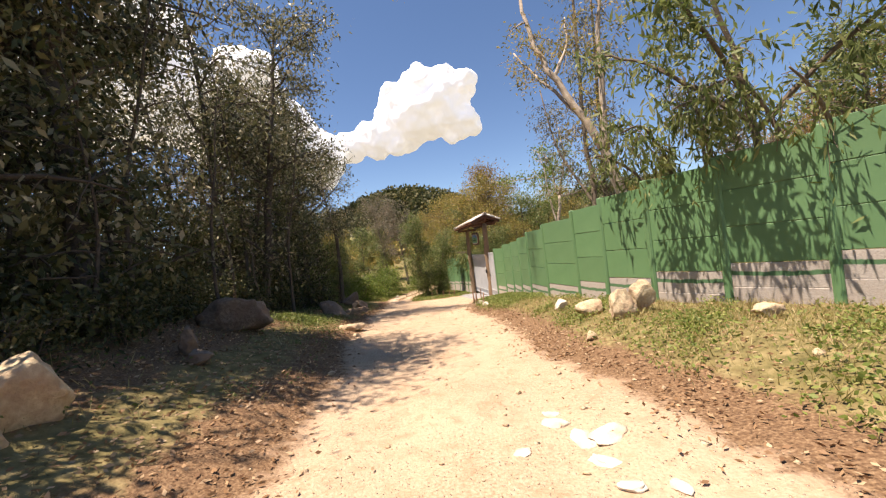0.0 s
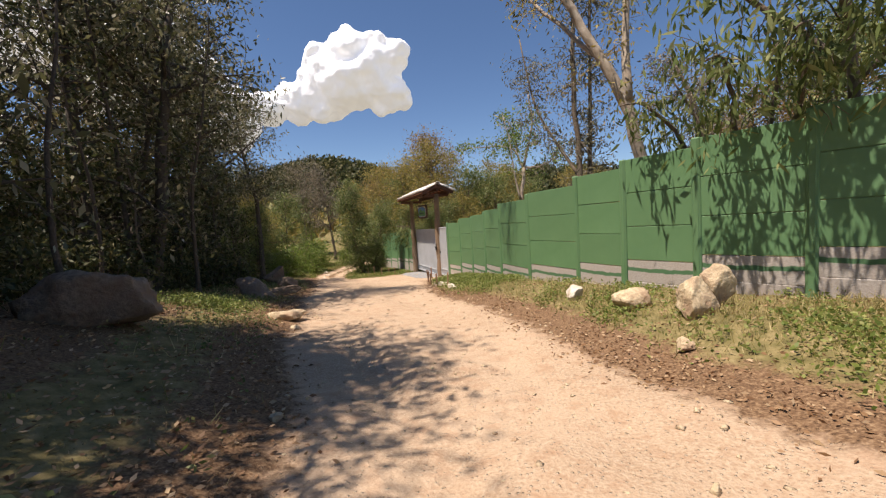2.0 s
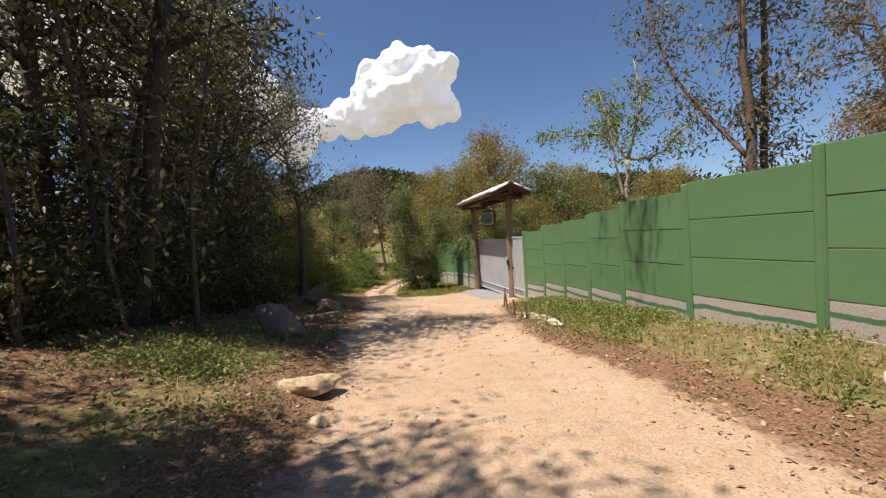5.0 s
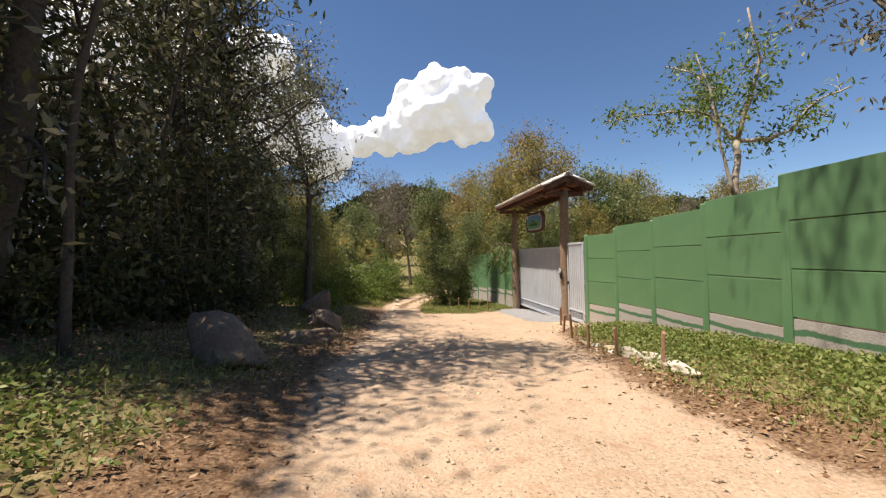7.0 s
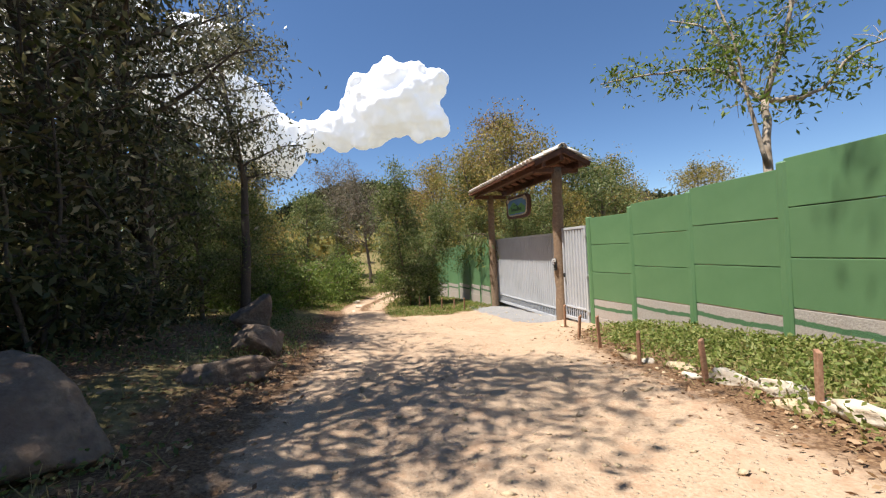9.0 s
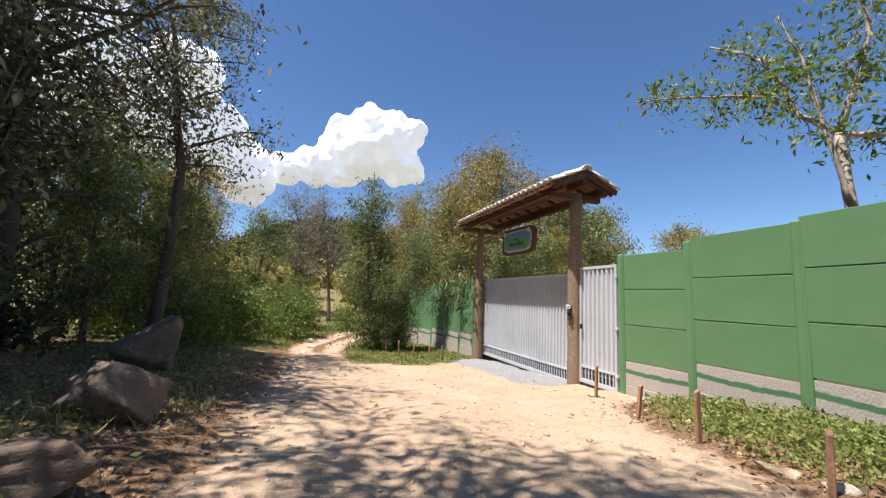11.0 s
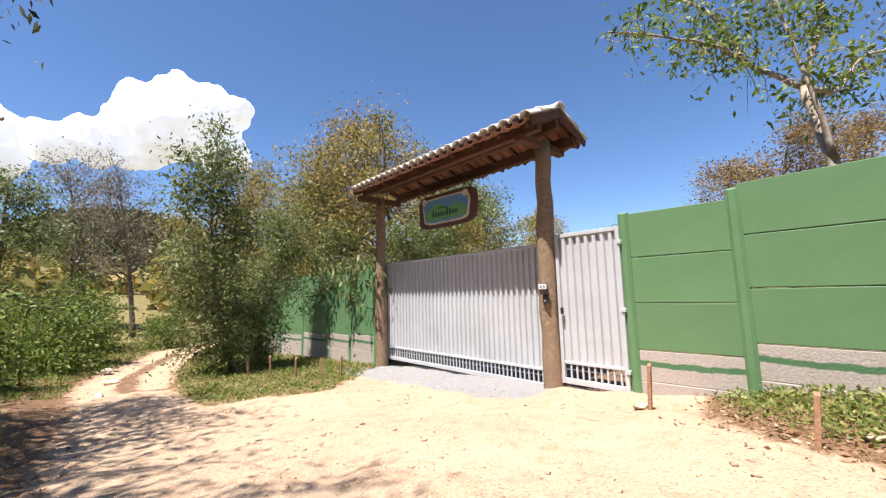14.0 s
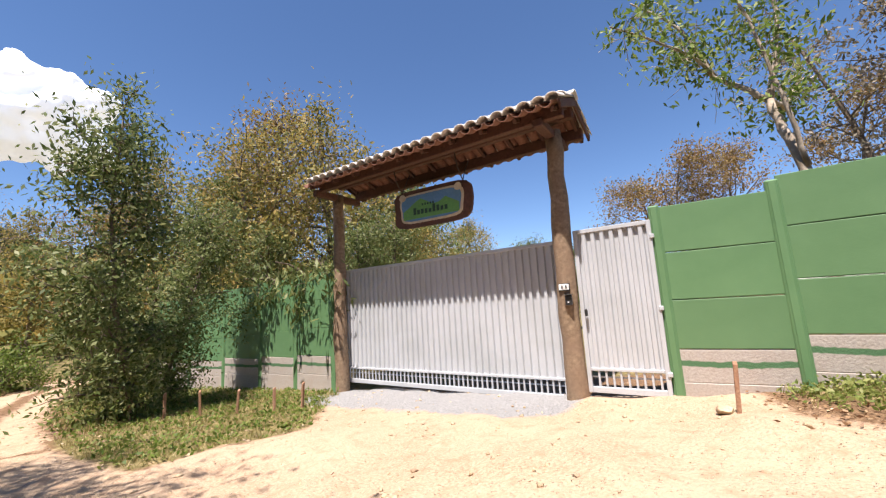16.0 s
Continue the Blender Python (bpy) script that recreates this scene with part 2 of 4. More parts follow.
def tube(points, radii, sides=6, cap=True):
    """Vertices and faces of a tapered tube along points."""
    pts, out, faces = np.array(points, float), [], []
    up = np.array((0.13, 0.21, 0.97))
    for i, p in enumerate(pts):
        d = pts[min(i + 1, len(pts) - 1)] - pts[max(i - 1, 0)]
        d /= np.linalg.norm(d) + 1e-9
        u = np.cross(d, up if abs(d @ up) < 0.95 else (1, 0, 0))
        u /= np.linalg.norm(u) + 1e-9
        v = np.cross(d, u)
        for k in range(sides):
            a = 2 * math.pi * k / sides
            out.append(p + radii[i] * (math.cos(a) * u + math.sin(a) * v))
    for i in range(len(pts) - 1):
        for k in range(sides):
            a, b = i * sides + k, i * sides + (k + 1) % sides
            faces.append((a, b, b + sides, a + sides))
    if cap:
        faces.append(tuple(range(sides))[::-1])
        faces.append(tuple(range(len(out) - sides, len(out))))
    return out, faces

def joined(pieces):
    verts, faces = [], []
    for v, f in pieces:
        o = len(verts)
        verts.extend(v)
        faces.extend(tuple(i + o for i in q) for q in f)
    return verts, faces

def leaf_arrays(points, rng, length, width, droop, flat=0.0):
    """One folded four-cornered leaf at each point."""
    n = len(points)
    d = rng.normal(size=(n, 3))
    d[:, 2] = d[:, 2] * (1 - flat) - droop
    d /= np.linalg.norm(d, axis=1)[:, None] + 1e-9
    s = np.cross(d, rng.normal(size=(n, 3)))
    s /= np.linalg.norm(s, axis=1)[:, None] + 1e-9
    size = rng.uniform(0.65, 1.3, n)[:, None]
    d, s = d * length * size, s * width * size * 0.5
    v = np.stack([points, points + 0.45 * d + s, points + d, points + 0.45 * d - s], 1).reshape(-1, 3)
    return v, np.arange(4 * n).reshape(n, 4)

def leaf_mesh(name, v, f, mat):
    me = bpy.data.meshes.new(name)
    me.vertices.add(len(v))
    me.vertices.foreach_set("co", np.asarray(v, np.float32).ravel())
    me.loops.add(f.size)
    me.loops.foreach_set("vertex_index", f.ravel().astype(np.int32))
    me.polygons.add(len(f))
    me.polygons.foreach_set("loop_start", np.arange(0, f.size, 4, dtype=np.int32))
    me.materials.append(mat)
    me.update(calc_edges=True)
    me.validate()
    return me

def bent(start, direction, length, steps, rng, wander, sag):
    p, d, out = np.array(start, float), np.array(direction, float), []
    d /= np.linalg.norm(d)
    out.append(p.copy())
    for _ in range(steps):
        d = d + rng.normal(size=3) * wander + np.array((0, 0, sag))
        d /= np.linalg.norm(d)
        p = p + d * length / steps
        out.append(p.copy())
    return np.array(out)

def tree(name, label, category, seed, height, spread, leaves, leaf, leaf_len, bark, radius=0.13, lean=(0, 0), base=0.3, limbs=14, droop=0.5,
         twigs=4, clump=0.35, up=0.55, stems=1, group="", leaf_wide=0.38, path=None):
    """A tree at the origin: trunk with limbs and twigs, and a crown of single leaves in clumps."""
    rng = np.random.default_rng(seed)
    root = thing(name, label, category, None, group)
    pieces, tips = [], []
    for st in range(stems):
        off = rng.normal(size=2) * (0.25 if stems > 1 else 0)
        tilt = np.array((lean[0] + (rng.normal() * 0.16 if stems > 1 else 0), lean[1] + (rng.normal() * 0.16 if stems > 1 else 0), 1.0))
        h = height * (rng.uniform(0.75, 1.0) if stems > 1 else 1.0)
        trunk = bent((off[0], off[1], -0.4), tilt, h * 0.93, 9, rng, 0.07, 0.02)
        if path is not None:
            q = np.array(path, float)
            at = np.linspace(0, len(q) - 1, 10)
            trunk = np.stack([np.interp(at, range(len(q)), q[:, k]) for k in range(3)], 1) + rng.normal(size=(10, 3)) * 0.03
        rr = np.linspace(radius, radius * 0.18, 10)
        rr[0] *= 1.35
        pieces.append(tube(trunk, rr, 7))
        for i in range(limbs // stems):
            f = base + (0.98 - base) * (i + rng.uniform(0, 1)) / (limbs // stems)
            q = f * 9
            j = min(int(q), 8)
            p = trunk[j] + (trunk[j + 1] - trunk[j]) * (q - j)
            a = rng.uniform(0, 2 * math.pi)
            reach = spread * (0.55 + 0.6 * math.sin(math.pi * min(1, (f - base) / (1 - base) * 0.75 + 0.22))) * rng.uniform(0.6, 1.1)
            limb = bent(p, (math.cos(a), math.sin(a), up * rng.uniform(0.5, 1.5)), reach, 6, rng, 0.16, -0.02 - 0.05 * droop)
            r0 = max(0.012, rr[j] * 0.5)
            pieces.append(tube(limb, np.linspace(r0, 0.008, 7), 5, False))
            for k in range(twigs):
                g = rng.uniform(0.3, 1.0) * 5.9
                e = limb[int(g)]
                tw = bent(e, rng.normal(size=3) + (0, 0, 0.3 - 0.6 * droop), reach * rng.uniform(0.2, 0.45), 3, rng, 0.25, -0.12 * droop)
                pieces.append(tube(tw, np.linspace(0.012, 0.004, 4), 3, False))
                tips.extend(tw[1:])
            tips.extend(limb[3:])
    tips = np.array(tips)
    which = rng.integers(0, len(tips), leaves)
    weight = rng.uniform(0.4, 1.3, len(tips))[which][:, None]
    pts = tips[which] + np.clip(rng.normal(size=(leaves, 3)), -1.5, 1.5) * clump * weight * (1, 1, 0.8)
    v, f = joined(pieces)
    part("trunk", mesh_of("trunk", v, f, bark, True), parent=root)
    lv, lf = leaf_arrays(pts, rng, leaf_len, leaf_len * leaf_wide, droop)
    part("crown", leaf_mesh("crown", lv, lf, leaf), parent=root)
    return root

# ---- ground ----
def table(v, pairs):
    return np.interp(v, [p[0] for p in pairs], [p[1] for p in pairs])

PROFILE = [(-60, 3.0), (-10, 1.6), (0, 1.13), (3.8, 0.94), (6.3, 0.77), (8.7, 0.68), (10.4, 0.57), (12, 0.49), (14, 0.37), (15.7, 0.24), (17.7, 0.09), (19.6, -0.10),
           (23, -0.29), (24, -0.34), (26, -0.46), (30, -0.65), (40, -0.8), (60, -0.2), (150, 6.0)]
RIGHT = [(-20, 10.0), (-3, 6.5), (1, 5.4), (3.8, 4.45), (6.3, 3.55), (8.0, 3.2), (10.4, 2.55), (12, 1.8), (14.2, 1.5), (16.2, 1.35), (17.4, 1.6), (18.0, 2.6), (18.6, 3.4),
         (23.0, 1.0), (23.4, -0.6), (23.6, -3.3), (24.3, -3.6), (26, -4.0), (29, -4.3), (33, -4.4), (38, -3.2), (45, -1.0), (60, 6.0)]
LEFT = [(-20, 5.0), (-1, 2.2), (2.7, 1.9), (5.8, 0.9), (7.6, 0.0), (10.3, -0.7), (12.5, -1.6), (14.9, -2.1), (17.6, -3.0), (19.9, -3.7), (22, -4.3), (24, -5.1), (26, -5.6),
        (29, -5.9), (33, -6.0), (38, -4.8), (45, -2.6), (60, 4.2)]

def ground_z(x, y):
    """Height of the ground, for numbers or arrays."""
    x, y = np.asarray(x, float), np.asarray(y, float)
    z = table(y, PROFILE)
    r, l = table(y, RIGHT), table(y, LEFT)
    dr, dl = x - r, l - x
    bank = table(y, [(-5, 0.28), (10, 0.27), (14, 0.16), (17, 0.10), (18.5, 0.02)])
    z = z + bank * np.clip(dr / 1.6, 0, 1) ** 1.2 * (y < 19)
    lift = table(y, [(-5, 0.55), (7, 0.6), (12, 0.35), (18, 0.25), (24, 0.2), (60, 0.1)])
    z = z + lift * np.clip(dl / 2.2, 0, 1.4)
    z = z + np.clip((dl - 6) * 0.09, 0, 8)
    mid = np.clip((x - l) / (r - l + 1e-6), 0, 1)
    z = z - 0.03 * np.exp(-((mid - 0.28) / 0.1) ** 2) - 0.03 * np.exp(-((mid - 0.72) / 0.1) ** 2)
    z = z + 0.018 * np.sin(x * 3.1 + y * 1.3) * np.sin(y * 2.3 - x * 0.7) + 0.012 * np.sin(x * 7.3 - y * 5.1)
    return z

def gz(x, y):
    return float(ground_z(x, y))

def grid_axis(lo, hi, fine_lo, fine_hi, step):
    a = [fine_lo]
    while a[-1] < fine_hi:
        a.append(a[-1] + step)
    s = step
    while a[-1] < hi:
        s *= 1.25
        a.append(a[-1] + s)
    s = step
    while a[0] > lo:
        s *= 1.25
        a.insert(0, a[0] - s)
    return np.array(a)

gx, gy = grid_axis(-1500, 1500, -7, 9, 0.16), grid_axis(-1200, 2500, -3, 32, 0.16)
GX, GY = np.meshgrid(gx, gy)
GZ = ground_z(GX, GY)
far = np.clip((np.hypot(GX, GY - 12) - 60) / 300, 0, 1)
GZ = GZ * (1 - far) + far * 4
rng = np.random.default_rng(5)
GZ = GZ + rng.normal(size=GZ.shape) * 0.006
nx, ny = len(gx), len(gy)
idx = np.arange(nx * ny).reshape(ny, nx)
gf = np.stack([idx[:-1, :-1], idx[:-1, 1:], idx[1:, 1:], idx[1:, :-1]], -1).reshape(-1, 4)
gm = leaf_mesh("ground", np.stack([GX, GY, GZ], -1).reshape(-1, 3), gf, EARTH)
gm.polygons.foreach_set("use_smooth", [True] * len(gm.polygons))
r_, l_ = table(GY, RIGHT), table(GY, LEFT)
inside = np.minimum(GX - l_, r_ - GX)
road = np.clip(0.5 + inside / 0.9, 0, 1)
strip = np.exp(-((GX - (l_ + r_) / 2) / 0.28) ** 2) * (GY > 23.5) * 0.75
road = road * (1 - strip)
grass = np.clip(0.5 + (np.maximum(GX - r_, (l_ - GX) * 0.9) - 0.75) / 1.0, 0, 1)
shade = np.clip((l_ - GX - 1.2) / 1.0, 0, 1) * (GY < 18)
grass = grass * (1 - shade)
GATE_R, GATE_L = Vector((1.795, 19.63, 0)), Vector((0.52, 23.35, 0))
GD = (GATE_L - GATE_R).normalized()
GN = Vector((GD.y, -GD.x, 0)) * -1
along = (GX - GATE_R.x) * GD.x + (GY - GATE_R.y) * GD.y
out = (GX - GATE_R.x) * GN.x + (GY - GATE_R.y) * GN.y
gravel = np.clip(1.5 - np.abs(out - 0.35) / 0.62, 0, 1) * np.clip((along + 0.3) / 0.5, 0, 1) * np.clip((4.8 - along) / 0.5, 0, 1)
behind = (out < -0.2) & (along > -6) & (along < 12) & (GY > 17)
road = np.where(behind, 0.0, road)
def near_patch(x, y):
    """The grass patch in front of the far wall: 1 inside, falling to 0 over a soft edge."""
    edge = np.minimum.reduce([y - 21.45 - 0.12 * np.sin(x * 2.3), np.interp(y, [21.3, 23.4, 24], [-1.1, 0.05, 0.3]) - x, x - np.interp(y, [21.3, 23, 25], [-2.7, -3.3, -3.9])])
    return np.clip(0.5 + edge / 0.5, 0, 1) * (y < 24.2)
np_mask = near_patch(GX, GY)
road = road * (1 - np_mask)
grass = np.maximum(grass, np_mask)
for nm, arr in (("road", road), ("grass", grass), ("gravel", gravel)):
    at = gm.attributes.new(nm, "FLOAT", "POINT")
    at.data.foreach_set("value", arr.ravel().astype(np.float32))
tagged(new("ground", gm), "sandy dirt track with leaf litter and grassy verges", "ground", kind="structure")

# ---- green precast wall ----
def gate_at(s, off, z):
    p = GATE_R + GD * s + GN * off
    return Vector((p.x, p.y, z))

ROW = 0.555
POSTS = [(2.225, 18.60), (2.68, 17.56), (3.05, 16.30), (3.37, 14.95), (3.68, 13.62), (4.13, 12.02), (4.76, 10.44), (5.20, 9.38), (5.81, 8.40), (6.58, 7.45), (7.42, 6.55),
         (8.35, 5.65), (9.35, 4.75), (10.4, 3.9), (11.4, 3.2), (12.5, 2.5)]
JOINT = [1.62, 1.77, 1.83, 1.94, 2.07, 2.20, 2.355, 2.48, 2.60, 2.72, 2.84, 2.95, 3.05, 3.15, 3.25]
POSTS_FAR = [(0.29, 23.98), (-0.08, 25.10), (-0.50, 26.35), (-1.05, 27.70), (-1.65, 29.0), (-2.3, 30.2)]
JOINT_FAR = [1.42, 1.36, 1.30, 1.22, 1.15]

def post_mesh(h):
    bm = bmesh.new()
    box(0.12, 0.085, h, 0.014, (0, 0, 0), bm)
    box(0.085, 0.11, h - 0.006, 0.014, (0, 0, -0.003), bm)
    return bm

def precast_wall(name, posts, joints, label):
    wall = thing(name, label, "wall", kind="structure")
    rng = random.Random(7)
    for i, (a, b) in enumerate(zip(posts, posts[1:])):
        a, b = Vector((*a, 0)), Vector((*b, 0))
        d = b - a
        yaw = math.degrees(math.atan2(d.y, d.x))
        c, w = (a + b) / 2, d.length - 0.05
        top = joints[i] + ROW
        low = min(gz(a.x, a.y), gz(b.x, b.y)) - 0.15
        for k in range(3):
            z = top - ROW * (k + 0.5)
            part("panel", box(w, 0.016, ROW - 0.002, 0.0, (0, -0.014, 0), box(w, 0.045, ROW - 0.013, 0.004)), GREEN, wall,
                 at=pose(c.x, c.y, z, rng.uniform(-0.7, 0.7), rng.uniform(-0.25, 0.25), yaw))
        z = joints[i] - 2 * ROW
        part("panel", box(w, 0.042, 0.36, 0.008, (0, 0, 0.39)), CONCRETE, wall, "raw grey concrete base panel", pose(c.x, c.y, z - 0.575, 0.4, 0, yaw))
        z -= 0.365
        if z > low:
            part("panel", box(w, 0.05, z - low, 0.008, (0, 0, (low - z) / 2)), CONCRETE, wall, "raw grey concrete base panel", pose(c.x, c.y, z, -0.4, 0, yaw))
    for i, p in enumerate(posts):
        top = max(joints[min(i, len(joints) - 1)], joints[max(i - 1, 0)]) + ROW + rng.uniform(-0.05, 0.03)
        low = gz(*p) - 0.3
        d = Vector(posts[min(i + 1, len(posts) - 1)]) - Vector(posts[max(i - 1, 0)])
        yaw = math.degrees(math.atan2(d.y, d.x))
        part("post", post_mesh(top - low), GREEN, wall, at=pose(p[0], p[1], (top + low) / 2, rng.uniform(-0.6, 0.6), rng.uniform(-0.6, 0.6), yaw + 180))
    return wall

precast_wall("wall_road", POSTS[::-1], JOINT[::-1], "green painted precast concrete panel wall with raw base")
precast_wall("wall_beyond_gate", POSTS_FAR[::-1], JOINT_FAR[::-1], "green painted precast wall beside the gate")

# ---- gate portal ----
def round_log(pts, radii, sides=14):
    return tube(pts, radii, sides)

portal = thing("gate_portal", "rustic log gate portal with a small tiled roof", "gate portal")
rngp = np.random.default_rng(11)
RIDGE, EAVE, HALF = 3.80, 3.52, 0.67
for s, r in ((0.0, 0.145), (4.40, 0.135)):
    pts = [gate_at(s + rngp.normal() * 0.012, rngp.normal() * 0.012, z) for z in np.linspace(-0.65, 3.46, 14)]
    rad = [r * (1.0 + 0.05 * rngp.normal()) * (1 - 0.018 * i) for i in range(14)]
    v, f = round_log(pts, rad)
    part("post", mesh_of("post", v, f, LOG, True), parent=portal, label="weathered round log post")
yaw = math.degrees(math.atan2(GD.y, GD.x))
MID = 2.02
LEN = 4.76
for off, z, nm in ((0.46, 3.50, "purlin"), (-0.46, 3.50, "purlin"), (0.0, 3.65, "ridge_beam")):
    c = gate_at(MID, off, z)
    part(nm, box(LEN - 0.1, 0.10, 0.17, 0.012), RED_WOOD, portal, at=pose(c.x, c.y, c.z, 0, 0, yaw))
for s in (0.0, 4.40):
    c = gate_at(s, 0, 3.40)
    part("cross_beam", box(0.13, 1.12, 0.12, 0.015), RED_WOOD, portal, at=pose(c.x, c.y, c.z, 0, 0, yaw))
slope = math.degrees(math.atan2(RIDGE - EAVE, HALF))
run = math.hypot(RIDGE - EAVE, HALF)
rafter = part("rafter", box(0.05, run, 0.06, 0.006), RED_WOOD, portal)
rafters = []
for i in range(10):
    for sd in (1, -1):
        c = gate_at(-0.24 + i * 0.502, sd * HALF / 2, (RIDGE + EAVE) / 2 - 0.06)
        m = pose(c.x, c.y, c.z, 0, 0, yaw) @ pose(0, 0, 0, -slope * sd, 0, 0)
        if not rafters:
            rafter.matrix_basis = m
            rafters.append(rafter)
        else:
            o = new("rafter", rafter.data)
            o.matrix_basis, o.parent = m, portal
            rafters.append(o)

def half_pipe(length, r0, r1, mat, name, up=True):
    """A tapering barrel tile that runs along y."""
    verts, faces, n = [], [], 8
    for k, (y, r) in enumerate(((-length / 2, r0), (length / 2, r1))):
        for shell in (0.0, 0.014):
            for i in range(n + 1):
                a = math.pi * i / n
                z = (r - shell) * math.sin(a) * 0.85
                verts.append(((r - shell) * math.cos(a), y, z if up else -z))
    m = n + 1
    for i in range(n):
        faces += [(i, i + 1, 2 * m + i + 1, 2 * m + i), (m + i, 3 * m + i, 3 * m + i + 1, m + i + 1), (i, m + i, m + i + 1, i + 1),
                  (2 * m + i, 2 * m + i + 1, 3 * m + i + 1, 3 * m + i)]
    faces += [(0, 2 * m, 3 * m, m), (n, m + n, 3 * m + n, 2 * m + n)]
    return mesh_of(name, verts, faces, mat, True)

cover = half_pipe(0.50, 0.100, 0.078, TILE, "tile")
pan = half_pipe(0.50, 0.082, 0.098, CLAY, "tile", False)
ridge_tile = half_pipe(0.44, 0.115, 0.100, TILE, "ridge_tile")
PITCH = 0.192
count = int(LEN / PITCH)
for i in range(count + 1):
    s = MID - LEN / 2 + 0.08 + i * PITCH
    for sd in (1, -1):
        for j in range(2):
            t = (0.22 + 0.29 * j) / run
            o = sd * HALF * (1.06 - t)
            z = EAVE + (RIDGE - EAVE) * (t - 0.05)
            for me, dz, ds in ((cover, 0.055 + 0.01 * j, 0.0), (pan, 0.045 + 0.012 * j, PITCH / 2)):
                c = gate_at(s + ds + rngp.normal() * 0.006, o, z + dz)
                ob = new(me.name, me)
                turn = 0 if sd > 0 else 180
                ob.matrix_basis = pose(c.x, c.y, c.z, 0, 0, yaw + turn) @ pose(0, 0, 0, -slope, 0, rngp.normal() * 1.0) @ pose(0, 0, 0, 0, 0, 180)
                ob.parent = portal
for i in range(11):
    c = gate_at(MID - LEN / 2 + 0.2 + i * 0.435, 0, RIDGE + 0.055 + rngp.normal() * 0.006)
    ob = new("ridge_tile", ridge_tile)
    ob.matrix_basis = pose(c.x, c.y, c.z, 0, 0, yaw - 90)
    ob.parent = portal
for s in (MID - LEN / 2 + 0.02, MID + LEN / 2 - 0.02):
    for sd in (1, -1):
        c = gate_at(s, sd * HALF / 2, (RIDGE + EAVE) / 2 - 0.02)
        part("barge_board", box(0.03, run + 0.05, 0.11, 0.005), RED_WOOD, portal,
             at=pose(c.x, c.y, c.z, 0, 0, yaw) @ pose(0, 0, 0, -slope * sd, 0, 0))

# ---- gates ----
def corrugated(w, z0, z1, pitch, depth):
    prof, x = [], 0.0
    shape = ((0.0, 0), (0.30, 0), (0.42, 1), (0.80, 1), (0.92, 0))
    while x < w:
        for a, b in shape:
            if x + a * pitch <= w:
                prof.append((x + a * pitch, b * depth))
        x += pitch
    prof.append((w, 0))
    verts, faces, n = [], [], len(prof)
    for z in (z0, z1):
        for dy in (0.0, -0.004):
            verts += [(px, py + dy, z) for px, py in prof]
    for i in range(n - 1):
        faces += [(i, i + 1, 2 * n + i + 1, 2 * n + i), (n + i + 1, n + i, 3 * n + i, 3 * n + i + 1), (i, n + i, n + i + 1, i + 1)]
    return mesh_of("sheet", verts, faces, STEEL)

def steel_gate(name, label, s0, s1, off, z0, z1, grille, handle):
    w = s1 - s0
    o = gate_at(s0, off, 0)
    g = thing(name, label, "gate", pose(o.x, o.y, 0, 0, 0, yaw))
    fr, stiles = 0.05, []
    for nm, cx, cz, sx, sz in (("stile", fr / 2, (z0 + z1) / 2, fr, z1 - z0), ("stile", w - fr / 2, (z0 + z1) / 2, fr, z1 - z0),
                               ("top_rail", w / 2, z1 - fr / 2, w - 2 * fr - 0.004, fr), ("bottom_rail", w / 2, z0 + 0.035, w - 2 * fr - 0.004, 0.07),
                               ("middle_rail", w / 2, z0 + grille, w - 2 * fr - 0.004, 0.035)):
        ob = part(nm, box(sx, 0.05, sz, 0.004, (cx, 0, cz)), STEEL, g)
        stiles = stiles + [ob] if nm == "stile" else stiles
    sheet = corrugated(w - 2 * fr, z0 + grille - 0.01, z1 - fr, 0.112, 0.035)
    part("sheet", sheet, parent=g, at=pose(fr, -0.02, 0), label="grey corrugated steel sheet")
    n = int((w - 2 * fr) / 0.085)
    bar = box(0.024, 0.024, grille - 0.07, 0.002)
    first = part("bar", bar, STEEL, g)
    first.matrix_basis = pose(fr + 0.05, 0, z0 + 0.07 + (grille - 0.07) / 2)
    for i in range(1, n):
        b = new("bar", first.data)
        b.matrix_basis, b.parent = pose(fr + 0.05 + i * 0.085, 0, z0 + 0.07 + (grille - 0.07) / 2), g
    part("flat_bar", box(w - 2 * fr, 0.012, 0.02, 0.002, (w / 2, -0.02, z0 + 0.07 + (grille - 0.07) * 0.55)), STEEL, g)
    if handle:
        bm = box(0.03, 0.05, 0.09, 0.008, (w * handle, 0.045, z0 + 0.98))
        part("lock", bm, BLACK, stiles[1], "small dark gate lock")
        for z in (z0 + 0.25, z0 + 1.0, z1 - 0.2):
            part("hinge", box(0.05, 0.06, 0.05, 0.006, (0.0, 0.01, z)), STEEL, stiles[0])
    return g

steel_gate("driveway_gate", "wide grey corrugated steel sliding gate between log posts", 0.02, 4.48, -0.18, -0.19, 1.955, 0.27, 0)
steel_gate("pedestrian_gate", "narrow grey corrugated steel gate with barred foot", -1.06, -0.14, -0.02, -0.02, 2.03, 0.28, 0.92)

